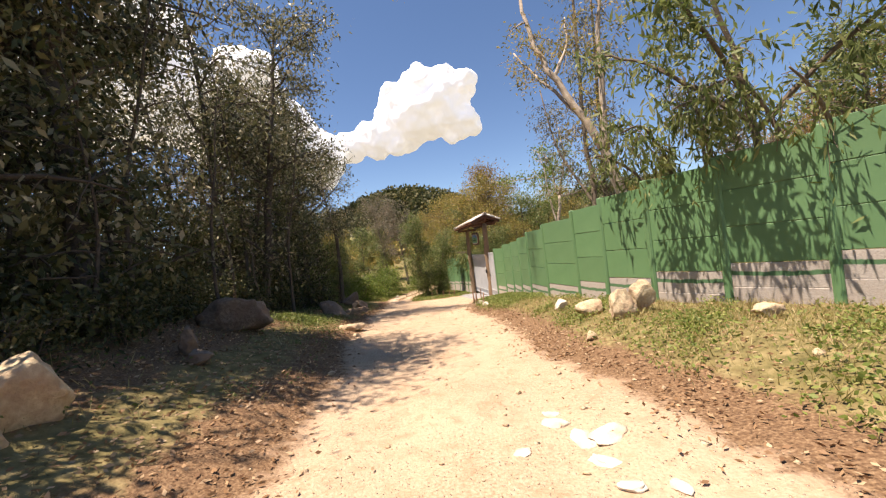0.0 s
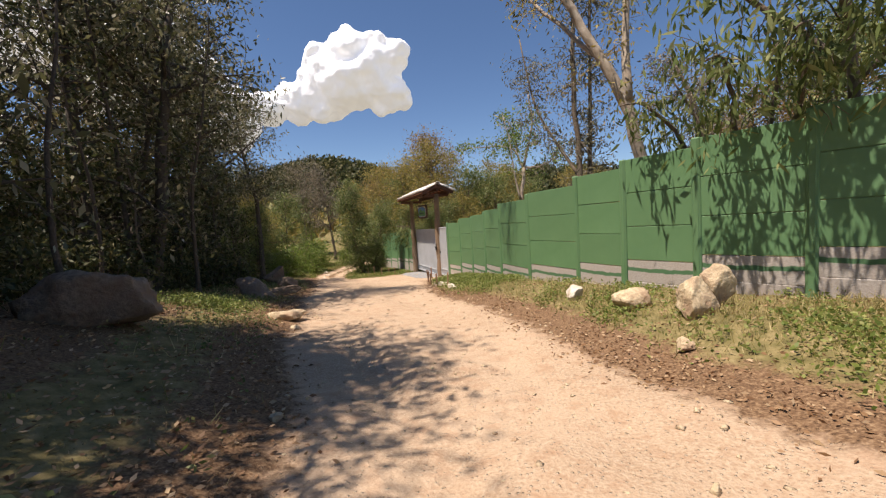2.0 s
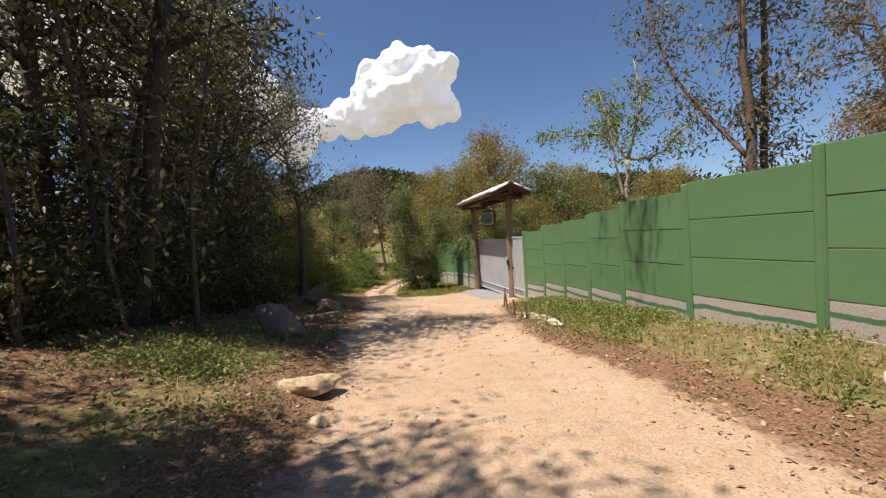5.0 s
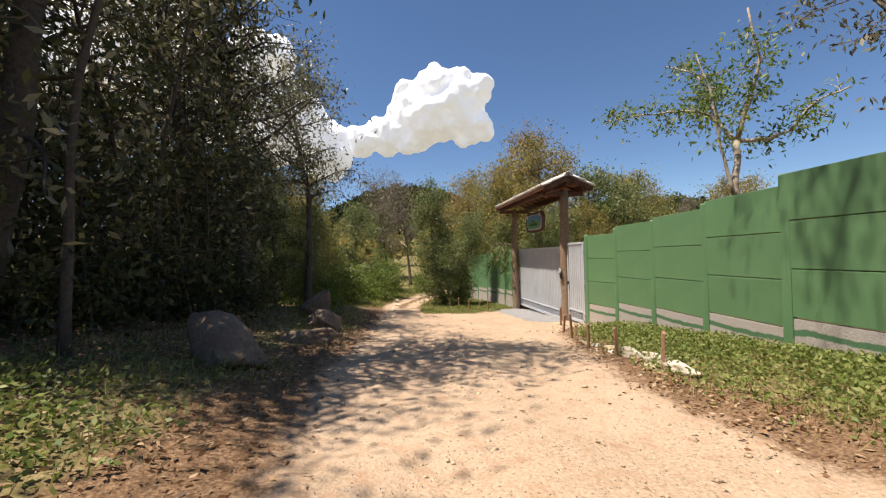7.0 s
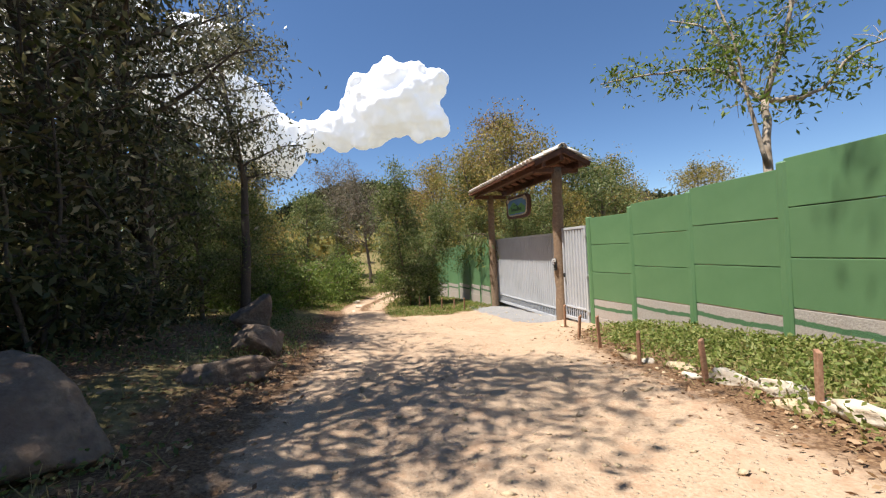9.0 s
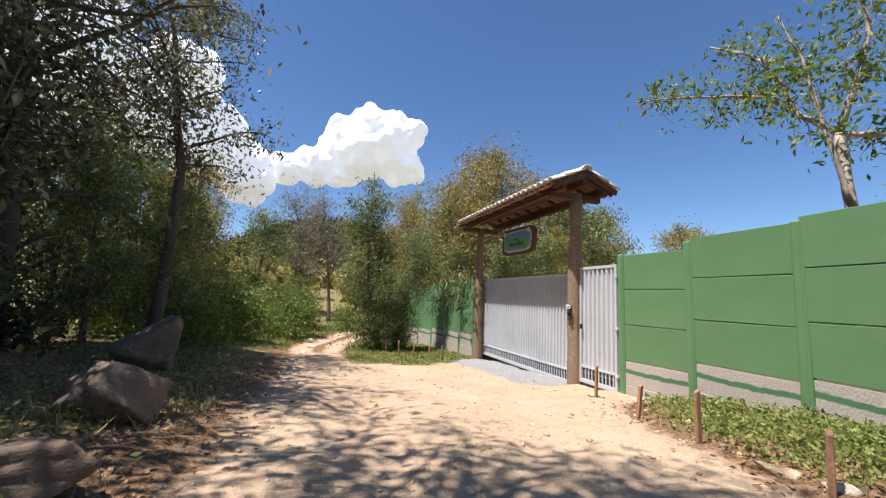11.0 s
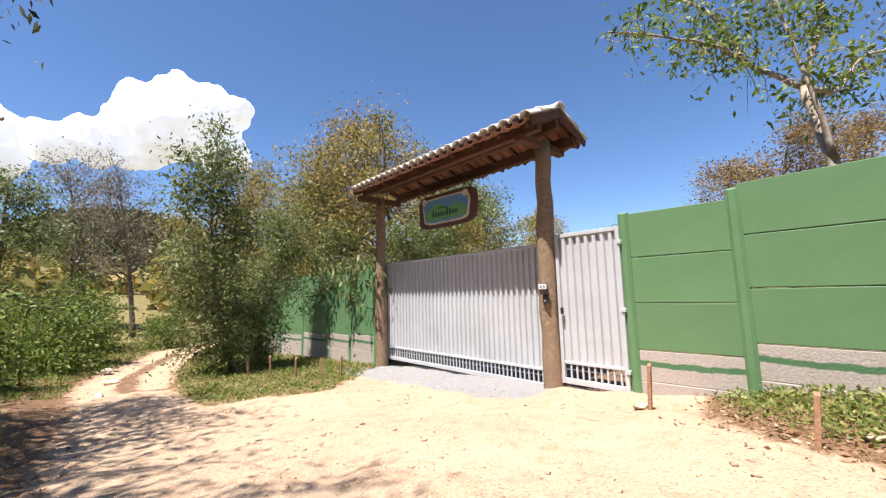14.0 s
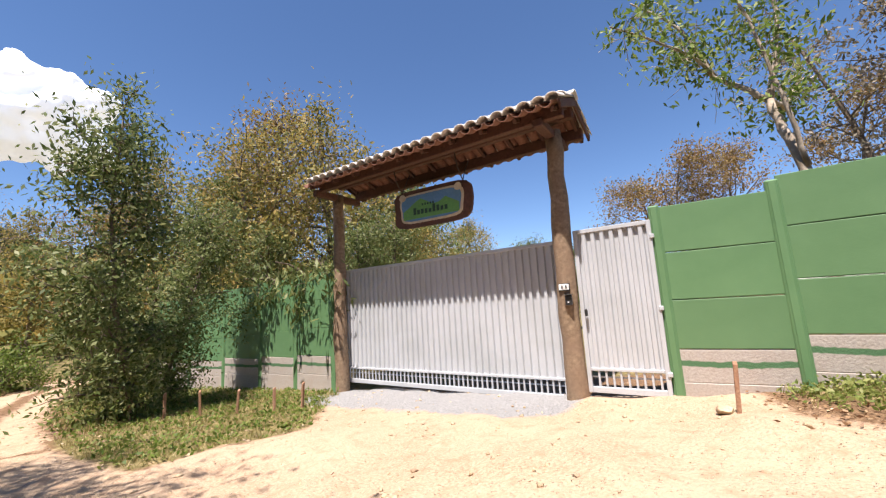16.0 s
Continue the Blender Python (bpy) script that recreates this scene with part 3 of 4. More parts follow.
# intercom and number plate on the log post
c = gate_at(0.0, 0.15, 1.30)
plate = thing("number_plate", "small white number plate on the log post", "number plate", pose(c.x, c.y, c.z, 0, 0, yaw))
face = part("plate", box(0.13, 0.012, 0.075, 0.004), WHITE, plate)
part("plate_frame", box(0.15, 0.008, 0.095, 0.004, (0, -0.011, 0)), BLACK, plate)
for dx in (-0.03, 0.02):
    part("numeral_bar", box(0.018, 0.004, 0.04, 0.001, (dx, 0.0085, 0)), BLACK, face)
c = gate_at(-0.05, 0.155, 1.13)
com = thing("intercom", "dark intercom box with a hood on the log post", "intercom", pose(c.x, c.y, c.z, 0, 0, yaw))
housing = part("housing", box(0.085, 0.05, 0.13, 0.01), BLACK, com)
part("hood", box(0.10, 0.08, 0.012, 0.004, (0, 0.012, 0.072)), BLACK, housing)
part("button", box(0.02, 0.008, 0.02, 0.003, (0, 0.029, -0.025)), STEEL, housing)

# hanging sign
def outline_mesh(pts, depth, bevel=0.0):
    bm = bmesh.new()
    f = bm.faces.new([bm.verts.new((x, 0, z)) for x, z in pts])
    r = bmesh.ops.extrude_face_region(bm, geom=[f])
    bmesh.ops.translate(bm, vec=(0, depth, 0), verts=[v for v in r["geom"] if isinstance(v, bmesh.types.BMVert)])
    bmesh.ops.recalc_face_normals(bm, faces=bm.faces)
    return bm

def wavy(w, h, wob, n=40, seed=0):
    r = random.Random(seed)
    ph = [r.uniform(0, 6.28) for _ in range(4)]
    out = []
    for i in range(n):
        a = 2 * math.pi * i / n
        ca, sa = math.cos(a), math.sin(a)
        k = (abs(ca) ** 6 + abs(sa) ** 6) ** (-1 / 6)
        q = 1 + wob * (math.sin(3 * a + ph[0]) + 0.6 * math.sin(5 * a + ph[1]))
        out.append((w / 2 * ca * k * q, h / 2 * sa * k * q))
    return out

c = gate_at(2.08, 0.02, 2.80)
sign = thing("hanging_sign", "carved wooden sign with painted mountains hanging under the roof", "sign", pose(c.x, c.y, c.z, 0, -1.0, yaw) @ Matrix.Diagonal((1.2, 1.0, 1.08, 1)))
board = part("board", outline_mesh(wavy(1.30, 0.60, 0.012), 0.05), RED_WOOD, sign)
part("trim", outline_mesh(wavy(1.06, 0.47, 0.014, seed=2), 0.016), CREAM, board, "cream wavy trim", pose(0, 0.049, 0))
part("field", outline_mesh(wavy(0.99, 0.405, 0.014, seed=2), 0.012), SIGN_BLUE, board, "painted blue sky", pose(0, 0.062, 0))
def ridge_line(heights, base, x0, x1):
    n = len(heights)
    return [(x0, base)] + [(x0 + (x1 - x0) * i / (n - 1), h) for i, h in enumerate(heights)] + [(x1, base)]
part("painted_hill", outline_mesh(ridge_line([-0.03, 0.03, 0.09, 0.03, 0.02, 0.08, 0.14, 0.09, 0.02, -0.04], -0.17, -0.47, 0.47), 0.006), SIGN_GREEN, board, "green painted hills", pose(0, 0.071, 0))
heights = (0.11, 0.07, 0.075, 0.07, 0.06, 0.12, 0.09, 0.065, 0.07)
for i, h in enumerate(heights):
    part("letter_bar", box(0.045, 0.006, h, 0.002, (0.26 - i * 0.066, 0.083, -0.11 + h / 2)), SIGN_DARK, board)
for i in range(5):
    part("letter_bar", box(0.026, 0.006, 0.035, 0.002, (0.12 - i * 0.045, 0.083, 0.035)), SIGN_DARK, board)
for x, z in ((0.47, 0.19), (-0.47, 0.19)):
    bm = bmesh.new()
    bmesh.ops.create_cone(bm, cap_ends=True, segments=20, radius1=0.058, radius2=0.05, depth=0.02, matrix=pose(x, 0.085, z, 90, 0, 0))
    part("rosette", bm, CREAM, board, "round cream rosette")
for x in (0.52, -0.52):
    for dy in (-0.28, 0.28):
        v, f = tube([(x, 0.025, 0.28), (x + 0.02, dy * 0.4 + 0.02, 0.46), (x, dy * 0.8 + 0.02, 0.66)], [0.008] * 3, 6)
        part("hanger", mesh_of("hanger", v, f, WIRE, True), parent=sign, label="thin dark iron hanger")

# ---- rocks ----
def rock(name, label, seed, sx, sy, sz, x, y, mat, sink=0.25, turn=0.0, tilt=0.0, group="", wedge=0.0):
    bm = bmesh.new()
    bmesh.ops.create_icosphere(bm, subdivisions=4, radius=0.5)
    r = random.Random(seed)
    planes = [(Vector((r.gauss(0, 1), r.gauss(0, 1), r.gauss(0, 1))).normalized(), r.uniform(0.24, 0.42)) for _ in range(13)]
    off = Vector((seed * 3.7, seed * 1.3, 0))
    for v in bm.verts:
        for nrm, dd in planes:
            e = v.co.dot(nrm) - dd
            if e > 0:
                v.co -= nrm * e * 0.97
        v.co *= 1 + 0.09 * noise.fractal(v.co * 3 + off, 0.8, 2.0, 5) + 0.10 * noise.noise(v.co * 9 + off)
        v.co.z = (v.co.z + 0.5) * (1 - wedge * (v.co.x + 0.3)) - 0.5
        v.co.x *= sx; v.co.y *= sy; v.co.z *= sz
    ob = part(name, bm, mat)
    ob.data.polygons.foreach_set("use_smooth", [True] * len(ob.data.polygons))
    ob.matrix_basis = pose(x, y, gz(x, y) + sz * (0.42 - sink), tilt, 0, turn)
    return tagged(ob, label, "rock", group)

rock("boulder", "large rounded grey-brown boulder in the shade beside the track", 1, 1.35, 0.95, 0.80, -1.7, 6.95, DARK_ROCK, 0.14, 20)
rock("boulder", "broken brown boulder beside the track", 2, 1.15, 0.8, 0.9, -2.5, 12.1, DARK_ROCK, 0.22, -14, 0, "", 0.75)
rock("boulder", "low grey-brown boulder half buried in the bank", 3, 1.0, 0.6, 0.35, -2.55, 13.9, DARK_ROCK, 0.2, 35)
rock("boulder", "upright grey boulder at the edge of the bank", 4, 0.9, 0.8, 1.0, -4.4, 17.3, DARK_ROCK, 0.15, 15)
rock("boulder", "grey boulder beside the track under the trees", 14, 0.75, 0.6, 0.62, -2.95, 15.1, DARK_ROCK, 0.2, 55)
rock("boulder", "tan boulder at the edge of the track", 5, 0.72, 0.6, 0.75, 0.12, 2.65, ROCK, 0.15, 30)
rock("boulder", "tan stone leaning beside a boulder", 6, 0.42, 0.36, 0.40, 0.35, 2.25, ROCK, 0.15, 80)
rock("standing_stone", "grey oval stone leaning upright in the leaf litter", 7, 0.28, 0.22, 0.46, -0.62, 4.75, DARK_ROCK, 0.1, 20, 14)
rock("stone", "grey oval stone lying in the leaf litter", 8, 0.46, 0.30, 0.26, -0.28, 4.55, DARK_ROCK, 0.15, -10)
rock("rock", "white angular rock on the grass verge", 9, 0.34, 0.32, 0.34, 4.16, 8.85, WHITE_ROCK, 0.12, 20, 20, "rocks on the verge")
rock("rock", "flat tan rock on the bare earth of the verge", 10, 0.62, 0.45, 0.34, 4.58, 7.85, ROCK, 0.15, 10, 0, "rocks on the verge")
rock("rock", "big yellowish angular rock on the verge", 11, 0.56, 0.50, 0.60, 4.88, 7.0, ROCK, 0.12, 50, 0, "rocks on the verge")
rock("rock", "big tan split rock on the verge", 12, 0.55, 0.45, 0.62, 5.25, 7.25, ROCK, 0.1, 110, 10, "rocks on the verge")
rock("rock", "small tan rock in bare earth", 13, 0.20, 0.18, 0.16, 4.32, 6.25, ROCK, 0.15, 0, 0, "rocks on the verge")
rock("rock", "buried tan rock in the grass", 15, 0.50, 0.36, 0.24, 6.4, 6.15, ROCK, 0.2, 40, 0, "rocks on the verge")
for i, (x, y, s) in enumerate([(3.66, 3.62, 0.30), (3.95, 3.42, 0.42), (3.80, 3.40, 0.34), (3.90, 3.05, 0.34), (3.97, 2.80, 0.24), (3.40, 3.17, 0.20), (4.18, 2.80, 0.2), (3.62, 3.82, 0.2)]):
    rock("road_stone", "flat pale stone set in the dirt track", 20 + i, s * 0.85, s * 0.62, s * 0.2, x, y, WHITE_ROCK, 0.34, i * 47, 0, "flat stones in the track")
for i, (x, y, s) in enumerate([(1.88, 14.25, 0.36), (1.82, 13.95, 0.22), (2.12, 13.35, 0.5), (2.02, 13.1, 0.3), (2.26, 12.75, 0.46), (1.72, 14.65, 0.2), (1.62, 15.0, 0.3), (1.97, 13.65, 0.42), (2.2, 13.0, 0.45)]):
    rock("edge_stone", "pale rough stone along the edge of the verge", 30 + i, s * 1.1, s * 0.5, s * 0.42, x, y, WHITE_ROCK if i % 3 else ROCK, 0.3, 108 + (i % 3) * 9, 0, "pale stones along the verge")
rock("flat_stone", "broad flat tan stone lying at the edge of the track", 16, 0.75, 0.55, 0.24, -0.72, 9.45, ROCK, 0.22, 15)
for i, (x, y, s) in enumerate([(-4.9, 25.2, 0.30), (-5.6, 27.2, 0.36), (-4.55, 23.6, 0.2)]):
    rock("pale_stone", "pale stone in the grass beside the far track", 40 + i, s, s * 0.8, s * 0.6, x, y, WHITE_ROCK, 0.2, i * 60, 0, "pale stones by the far track")
for i, (x, y, s) in enumerate([(6.0, 3.9, 0.16), (6.4, 3.75, 0.14), (5.7, 4.2, 0.12), (0.9, 5.4, 0.16), (-0.3, 8.8, 0.22), (1.9, 16.4, 0.16), (1.5, 17.9, 0.2)]):
    rock("small_stone", "small pale stone at the edge of the track", 50 + i, s, s * 0.8, s * 0.5, x, y, ROCK, 0.2, i * 33, 0, "small stones by the track")

# ---- stakes ----
STAKES = [(1.48, 17.80), (1.42, 16.5), (1.48, 15.6), (1.60, 14.6), (1.82, 13.75), (2.12, 13.0), (-0.65, 22.9), (-1.0, 23.15), (-1.45, 23.55), (-1.9, 23.95), (-2.35, 24.4), (-2.8, 24.95)]
for i, (x, y) in enumerate(STAKES):
    r = random.Random(i)
    h = r.uniform(0.34, 0.44)
    bm = box(0.04, 0.034, h + 0.15, 0.004, (0, 0, (h - 0.15) / 2))
    for v in bm.verts:
        if v.co.z > h - 0.05:
            v.co.z += v.co.x * 0.6
    ob = part("stake", bm, STAKE)
    ob.matrix_basis = pose(x, y, gz(x, y), r.uniform(-6, 6), r.uniform(-6, 6), r.uniform(0, 90))
    tagged(ob, "short split wooden stake driven into the verge", "stake", "stakes along the verge")

# ---- trees ----
def put(ob, x, y, turn=0.0, scale=1.0):
    ob.matrix_basis = pose(x, y, gz(x, y), 0, 0, turn) @ Matrix.Scale(scale, 4)

def again(ob, x, y, turn=0.0, scale=1.0):
    c = copy_thing(ob, pose(x, y, gz(x, y), 0, 0, turn))
    c.scale = (scale, scale, scale)
    return c

FOREST = "trees of the dark wood"
f1 = tree("forest_tree", "tall dark tree with drooping foliage beside the track", "tree", 1, 10.5, 2.3, 4600, LEAF_SUNLIT, 0.15, DARK_BARK, 0.15, (0.02, 0.0), 0.12, 32, 0.8, 5, 0.40, group=FOREST)
f2 = tree("forest_tree", "tall dark tree with drooping foliage beside the track", "tree", 2, 8.6, 2.1, 4800, LEAF_SUNLIT, 0.145, DARK_BARK, 0.12, (0.04, 0.03), 0.10, 30, 0.7, 5, 0.38, group=FOREST)
f3 = tree("forest_tree", "tall dark tree with drooping foliage beside the track", "tree", 3, 11.5, 2.5, 4600, LEAF_SUNLIT, 0.15, DARK_BARK, 0.17, (-0.02, 0.04), 0.16, 32, 0.9, 5, 0.42, group=FOREST)
put(f3, -6.5, 17.3, 40, 1.0)
put(f1, -5.3, 10.9, 0)
put(f2, -7.2, 7.6, 90)
spots = [(-6.2, 15.3, 3), (-6.2, 13.6, 2), (-5.6, 12.2, 1), (-7.0, 16.8, 2), (-4.9, 11.2, 2), (-6.0, 5.9, 1), (-8.4, 9.4, 3), (-2.6, 5.2, 2), (-4.2, 4.5, 3), (-2.5, 3.0, 1), (-3.9, 1.6, 2), (-4.4, 0.2, 2),
         (-3.0, -1.0, 3), (-3.6, -2.6, 1), (-5.4, -0.5, 1), (-8.2, 13.0, 1), (-3.3, 4.0, 2), (-8.8, 18.2, 3), (-7.6, 1.5, 2),
         (-0.6, -5.2, 3), (-4.0, -5.0, 2)]
f4 = tree("forest_tree", "tall dark tree with a high drooping crown beside the track", "tree", 4, 11.0, 2.7, 9000, LEAF_SUNLIT, 0.14, DARK_BARK, 0.15, (0.05, 0.0), 0.42, 30, 0.9, 6, 0.34, group=FOREST)
put(f4, -4.15, 10.8, 30)
rt = random.Random(3)
# f4 copies from y 2.9 to 6.0 are added to shade the track edge
again(f4, -5.7, 19.1, 100, 0.85), again(f4, -2.1, 4.8, 150, 0.95), again(f3, -6.7, 16.0, 200, 0.92), again(f4, -2.4, 2.9, 80, 1.0), again(f4, -3.1, 6.0, 200, 1.05)
for x, y, k in spots:
    again((f1, f2, f3)[k - 1], x, y, rt.uniform(0, 360), rt.uniform(0.85, 1.08))
# low trees added far behind the wood to block light between the trunks
for i in range(40):
    x, y = rt.uniform(-24, -8.6), rt.uniform(-8, 24)
    again((f1, f2, f3, f2)[i % 4], x, y, rt.uniform(0, 360), rt.uniform(0.42, 0.6))
# thin saplings and undergrowth inside the wood
s1 = tree("sapling", "thin dark sapling in the undergrowth of the wood", "sapling", 21, 3.4, 0.75, 900, LEAF_DARK, 0.12, DARK_BARK, 0.028, (0.05, 0.02), 0.15, 16, 0.5, 2, 0.22, group="saplings in the wood")
s2 = tree("sapling", "thin dark sapling in the undergrowth of the wood", "sapling", 22, 4.6, 0.9, 1000, LEAF_DARK, 0.12, BARK, 0.035, (-0.06, 0.05), 0.2, 16, 0.5, 2, 0.25, group="saplings in the wood")
b1 = tree("shrub", "low leafy shrub at the foot of the wood", "shrub", 23, 1.5, 0.8, 1800, LEAF_DARK, 0.11, DARK_BARK, 0.03, (0, 0), 0.05, 16, 0.3, 2, 0.24, stems=4, group="shrubs in the wood")
put(s1, -4.0, 9.2), put(s2, -3.6, 10.3), put(b1, -4.2, 10.2)
for i in range(130):
    y = rt.uniform(-3, 18.5)
    x = float(table(y, LEFT)) - (rt.uniform(4.0, 8.5) if 6 < y < 10.5 else rt.uniform(2.6, 8.0))
    again((s1, s2, b1)[i % 3], x, y, rt.uniform(0, 360), rt.uniform(0.7, 1.25))
for x, y, s in [(-0.9, 3.4, 0.6), (-1.5, 4.6, 0.75), (-2.2, 5.4, 0.9), (-2.9, 6.6, 0.9), (-1.9, 2.4, 0.8), (-3.3, 7.6, 0.9), (-2.6, 3.6, 1.0), (-3.4, 5.6, 1.1), (-4.0, 7.0, 1.1), (-3.9, 9.0, 0.9)]:
    again(b1, x, y, rt.uniform(0, 360), s)
# tall bare stems that show pale against the dark of the wood
st = tree("thin_tree", "tall thin bare stem among the dark trees", "sapling", 24, 7.0, 0.6, 260, LEAF_DARK, 0.12, DARK_BARK, 0.05, (0.06, 0.04), 0.45, 10, 0.5, 2, 0.25, group="thin bare trees in the wood")
put(st, -3.2, 11.0)
for i in range(14):
    y = rt.uniform(-1, 17.5)
    x = float(table(y, LEFT)) - rt.uniform(2.2, 4.2)
    again(st, x, y, rt.uniform(0, 360), rt.uniform(0.7, 1.2))

# trees behind the road wall
def limbed(name, label, category, seed, x, y, limbs, leaf, leaf_len, bark, leaf_wide=0.3, droop=0.8, twig=0.7, clump=0.2, group=""):
    """A tree from its main limbs: each has its points from the foot of the tree, a radius at both ends, and how many twigs and leaves it bears."""
    rng = np.random.default_rng(seed)
    root = thing(name, label, category, pose(x, y, gz(x, y)), group)
    pieces, leaves = [], []
    for pts, r0, r1, twigs, many in limbs:
        q = np.array(pts, float)
        n = 3 * len(q)
        at = np.linspace(0, len(q) - 1, n)
        line = np.stack([np.interp(at, range(len(q)), q[:, k]) for k in range(3)], 1)
        line[1:-1] = (line[:-2] + 2 * line[1:-1] + line[2:]) / 4 + rng.normal(size=(n - 2, 3)) * r0 * 0.22
        pieces.append(tube(line, np.linspace(r0, r1, n), 8))
        tips = []
        for _ in range(twigs):
            e = line[int(rng.uniform(0.35, 1.0) * (n - 1))]
            tw = bent(e, rng.normal(size=3) * (1, 1, 0.7) + (0, 0, 0.35 - 0.3 * droop), twig * rng.uniform(0.5, 1.3), 4, rng, 0.22, -0.16 * droop)
            pieces.append(tube(tw, np.linspace(max(0.007, r1 * 0.5), 0.004, 5), 4, False))
            tips.extend(tw[1:])
            if rng.uniform() < 0.6:
                t2 = bent(tw[2], rng.normal(size=3) + (0, 0, 0.2 - 0.4 * droop), twig * rng.uniform(0.3, 0.7), 3, rng, 0.25, -0.16 * droop)
                pieces.append(tube(t2, np.linspace(0.006, 0.003, 4), 3, False))
                tips.extend(t2[1:])
        if many:
            tips = np.array(tips)
            w = rng.uniform(0.1, 1.0, len(tips)) ** 2
            leaves.append(tips[rng.choice(len(tips), many, p=w / w.sum())] + rng.normal(size=(many, 3)) * clump * (1, 1, 0.7))
    v, f = joined(pieces)
    part("trunk", mesh_of("trunk", v, f, bark, True), parent=root)
    pts = np.concatenate(leaves)
    lv, lf = leaf_arrays(pts, rng, leaf_len, leaf_len * leaf_wide, droop)
    part("crown", leaf_mesh("crown", lv, lf, leaf), parent=root)
    return root

limbed("leaning_tree", "tree with a pale leaning forked trunk behind the wall", "tree", 31, 5.9, 10.0, [
    ([(0.2, 0, -0.4), (0.1, 0, 1.5), (-0.2, -0.05, 3.0), (-0.65, 0.1, 4.1), (-1.2, 0.3, 5.2), (-1.6, 0.6, 6.4), (-1.7, 0.9, 7.6)], 0.14, 0.04, 10, 500),
    ([(-0.3, -0.05, 3.3), (-0.2, 0.2, 4.5), (-0.1, 0.3, 6.0), (0.1, 0.4, 7.5)], 0.09, 0.03, 14, 700),
    ([(-0.6, 0.08, 4.0), (-1.1, 0.8, 5.0), (-1.6, 1.4, 5.9), (-2.0, 1.8, 6.7)], 0.055, 0.02, 12, 420),
    ([(-1.2, 0.3, 5.2), (-0.7, 0.9, 6.2), (-0.6, 1.5, 7.2)], 0.05, 0.02, 12, 420),
    # high limbs out of view, added to cast leaf shadows on the wall
    ([(-1.7, 0.9, 7.6), (-2.5, 1.0, 8.7), (-3.6, 1.1, 9.6), (-4.3, 1.2, 9.8)], 0.045, 0.03, 0, 0),
    ([(-4.3, 1.2, 9.8), (-4.9, 1.2, 9.9), (-5.4, 1.3, 9.8)], 0.03, 0.012, 18, 380),
    ([(-4.3, 1.2, 9.8), (-4.8, 2.0, 10.1), (-5.1, 2.9, 10.2)], 0.03, 0.012, 18, 300)], LEAF_OLIVE, 0.11, PALE_BARK, 0.32, 0.7, 0.7, 0.17)
limbed("overhanging_tree", "dark-stemmed sparse tree with green sprays above the wall", "tree", 32, 7.5, 7.9, [
    ([(0, 0, -0.4), (-0.1, -0.1, 1.5), (-0.18, -0.2, 2.6), (-0.4, -0.3, 3.7), (-0.7, -0.4, 5.1)], 0.085, 0.03, 12, 480),
    ([(-0.18, -0.2, 2.7), (-0.9, 0.1, 3.6), (-1.5, 0.4, 4.3), (-2.1, 0.6, 4.6)], 0.05, 0.015, 14, 520),
    ([(-0.3, -0.25, 3.2), (-0.9, -0.7, 4.0), (-1.5, -1.1, 4.6), (-1.9, -1.3, 4.7)], 0.045, 0.015, 14, 520),
    ([(-0.18, -0.2, 2.6), (0.5, -0.7, 3.4), (1.1, -1.2, 3.9), (1.6, -1.6, 4.6)], 0.05, 0.015, 14, 520)], LEAF_GREEN, 0.19, BARK, 0.24, 1.0, 0.75, 0.18)
limbed("overhanging_tree", "dark-stemmed sparse tree with green sprays above the wall", "tree", 33, 9.6, 6.3, [
    ([(0, 0, -0.4), (-0.1, 0, 1.8), (-0.3, -0.1, 3.2), (-0.6, -0.2, 5.2)], 0.09, 0.03, 14, 600),
    ([(-0.2, -0.1, 2.6), (-1.0, 0.2, 3.8), (-1.7, 0.4, 4.6), (-2.3, 0.5, 4.9)], 0.05, 0.015, 14, 560),
    ([(-0.3, -0.1, 3.2), (-1.0, -0.6, 4.2), (-1.6, -0.9, 4.9)], 0.045, 0.015, 14, 520)], LEAF_GREEN, 0.19, BARK, 0.24, 1.0, 0.75, 0.18)
limbed("overhanging_bush", "broad-leaved green bush with drooping sprays hanging over the wall", "bush", 34, 6.75, 9.0, [
    ([(0, 0, -0.3), (-0.3, 0, 1.5), (-0.9, 0, 2.5), (-1.5, -0.2, 2.9), (-1.9, -0.4, 2.8)], 0.05, 0.012, 16, 300),
    ([(0, 0, -0.3), (-0.2, -0.4, 1.6), (-0.7, -1.0, 2.7), (-1.1, -1.4, 3.1), (-1.5, -1.7, 2.9)], 0.05, 0.012, 22, 520),
    ([(0.1, -0.1, -0.3), (0.1, -0.8, 1.6), (-0.2, -1.5, 2.7), (-0.5, -1.9, 3.2), (-0.9, -2.2, 3.0)], 0.05, 0.012, 22, 440),
    ([(0, 0.1, -0.3), (-0.1, 0.2, 1.6), (-0.3, 0.3, 2.7), (-0.7, 0.4, 3.4)], 0.045, 0.012, 18, 500),
    ([(0.1, 0.0, -0.3), (0.2, -0.4, 1.8), (0.0, -0.9, 3.0), (-0.3, -1.1, 3.9)], 0.045, 0.012, 16, 360)], LEAF_GREEN, 0.19, BARK, 0.21, 1.7, 0.55, 0.12)
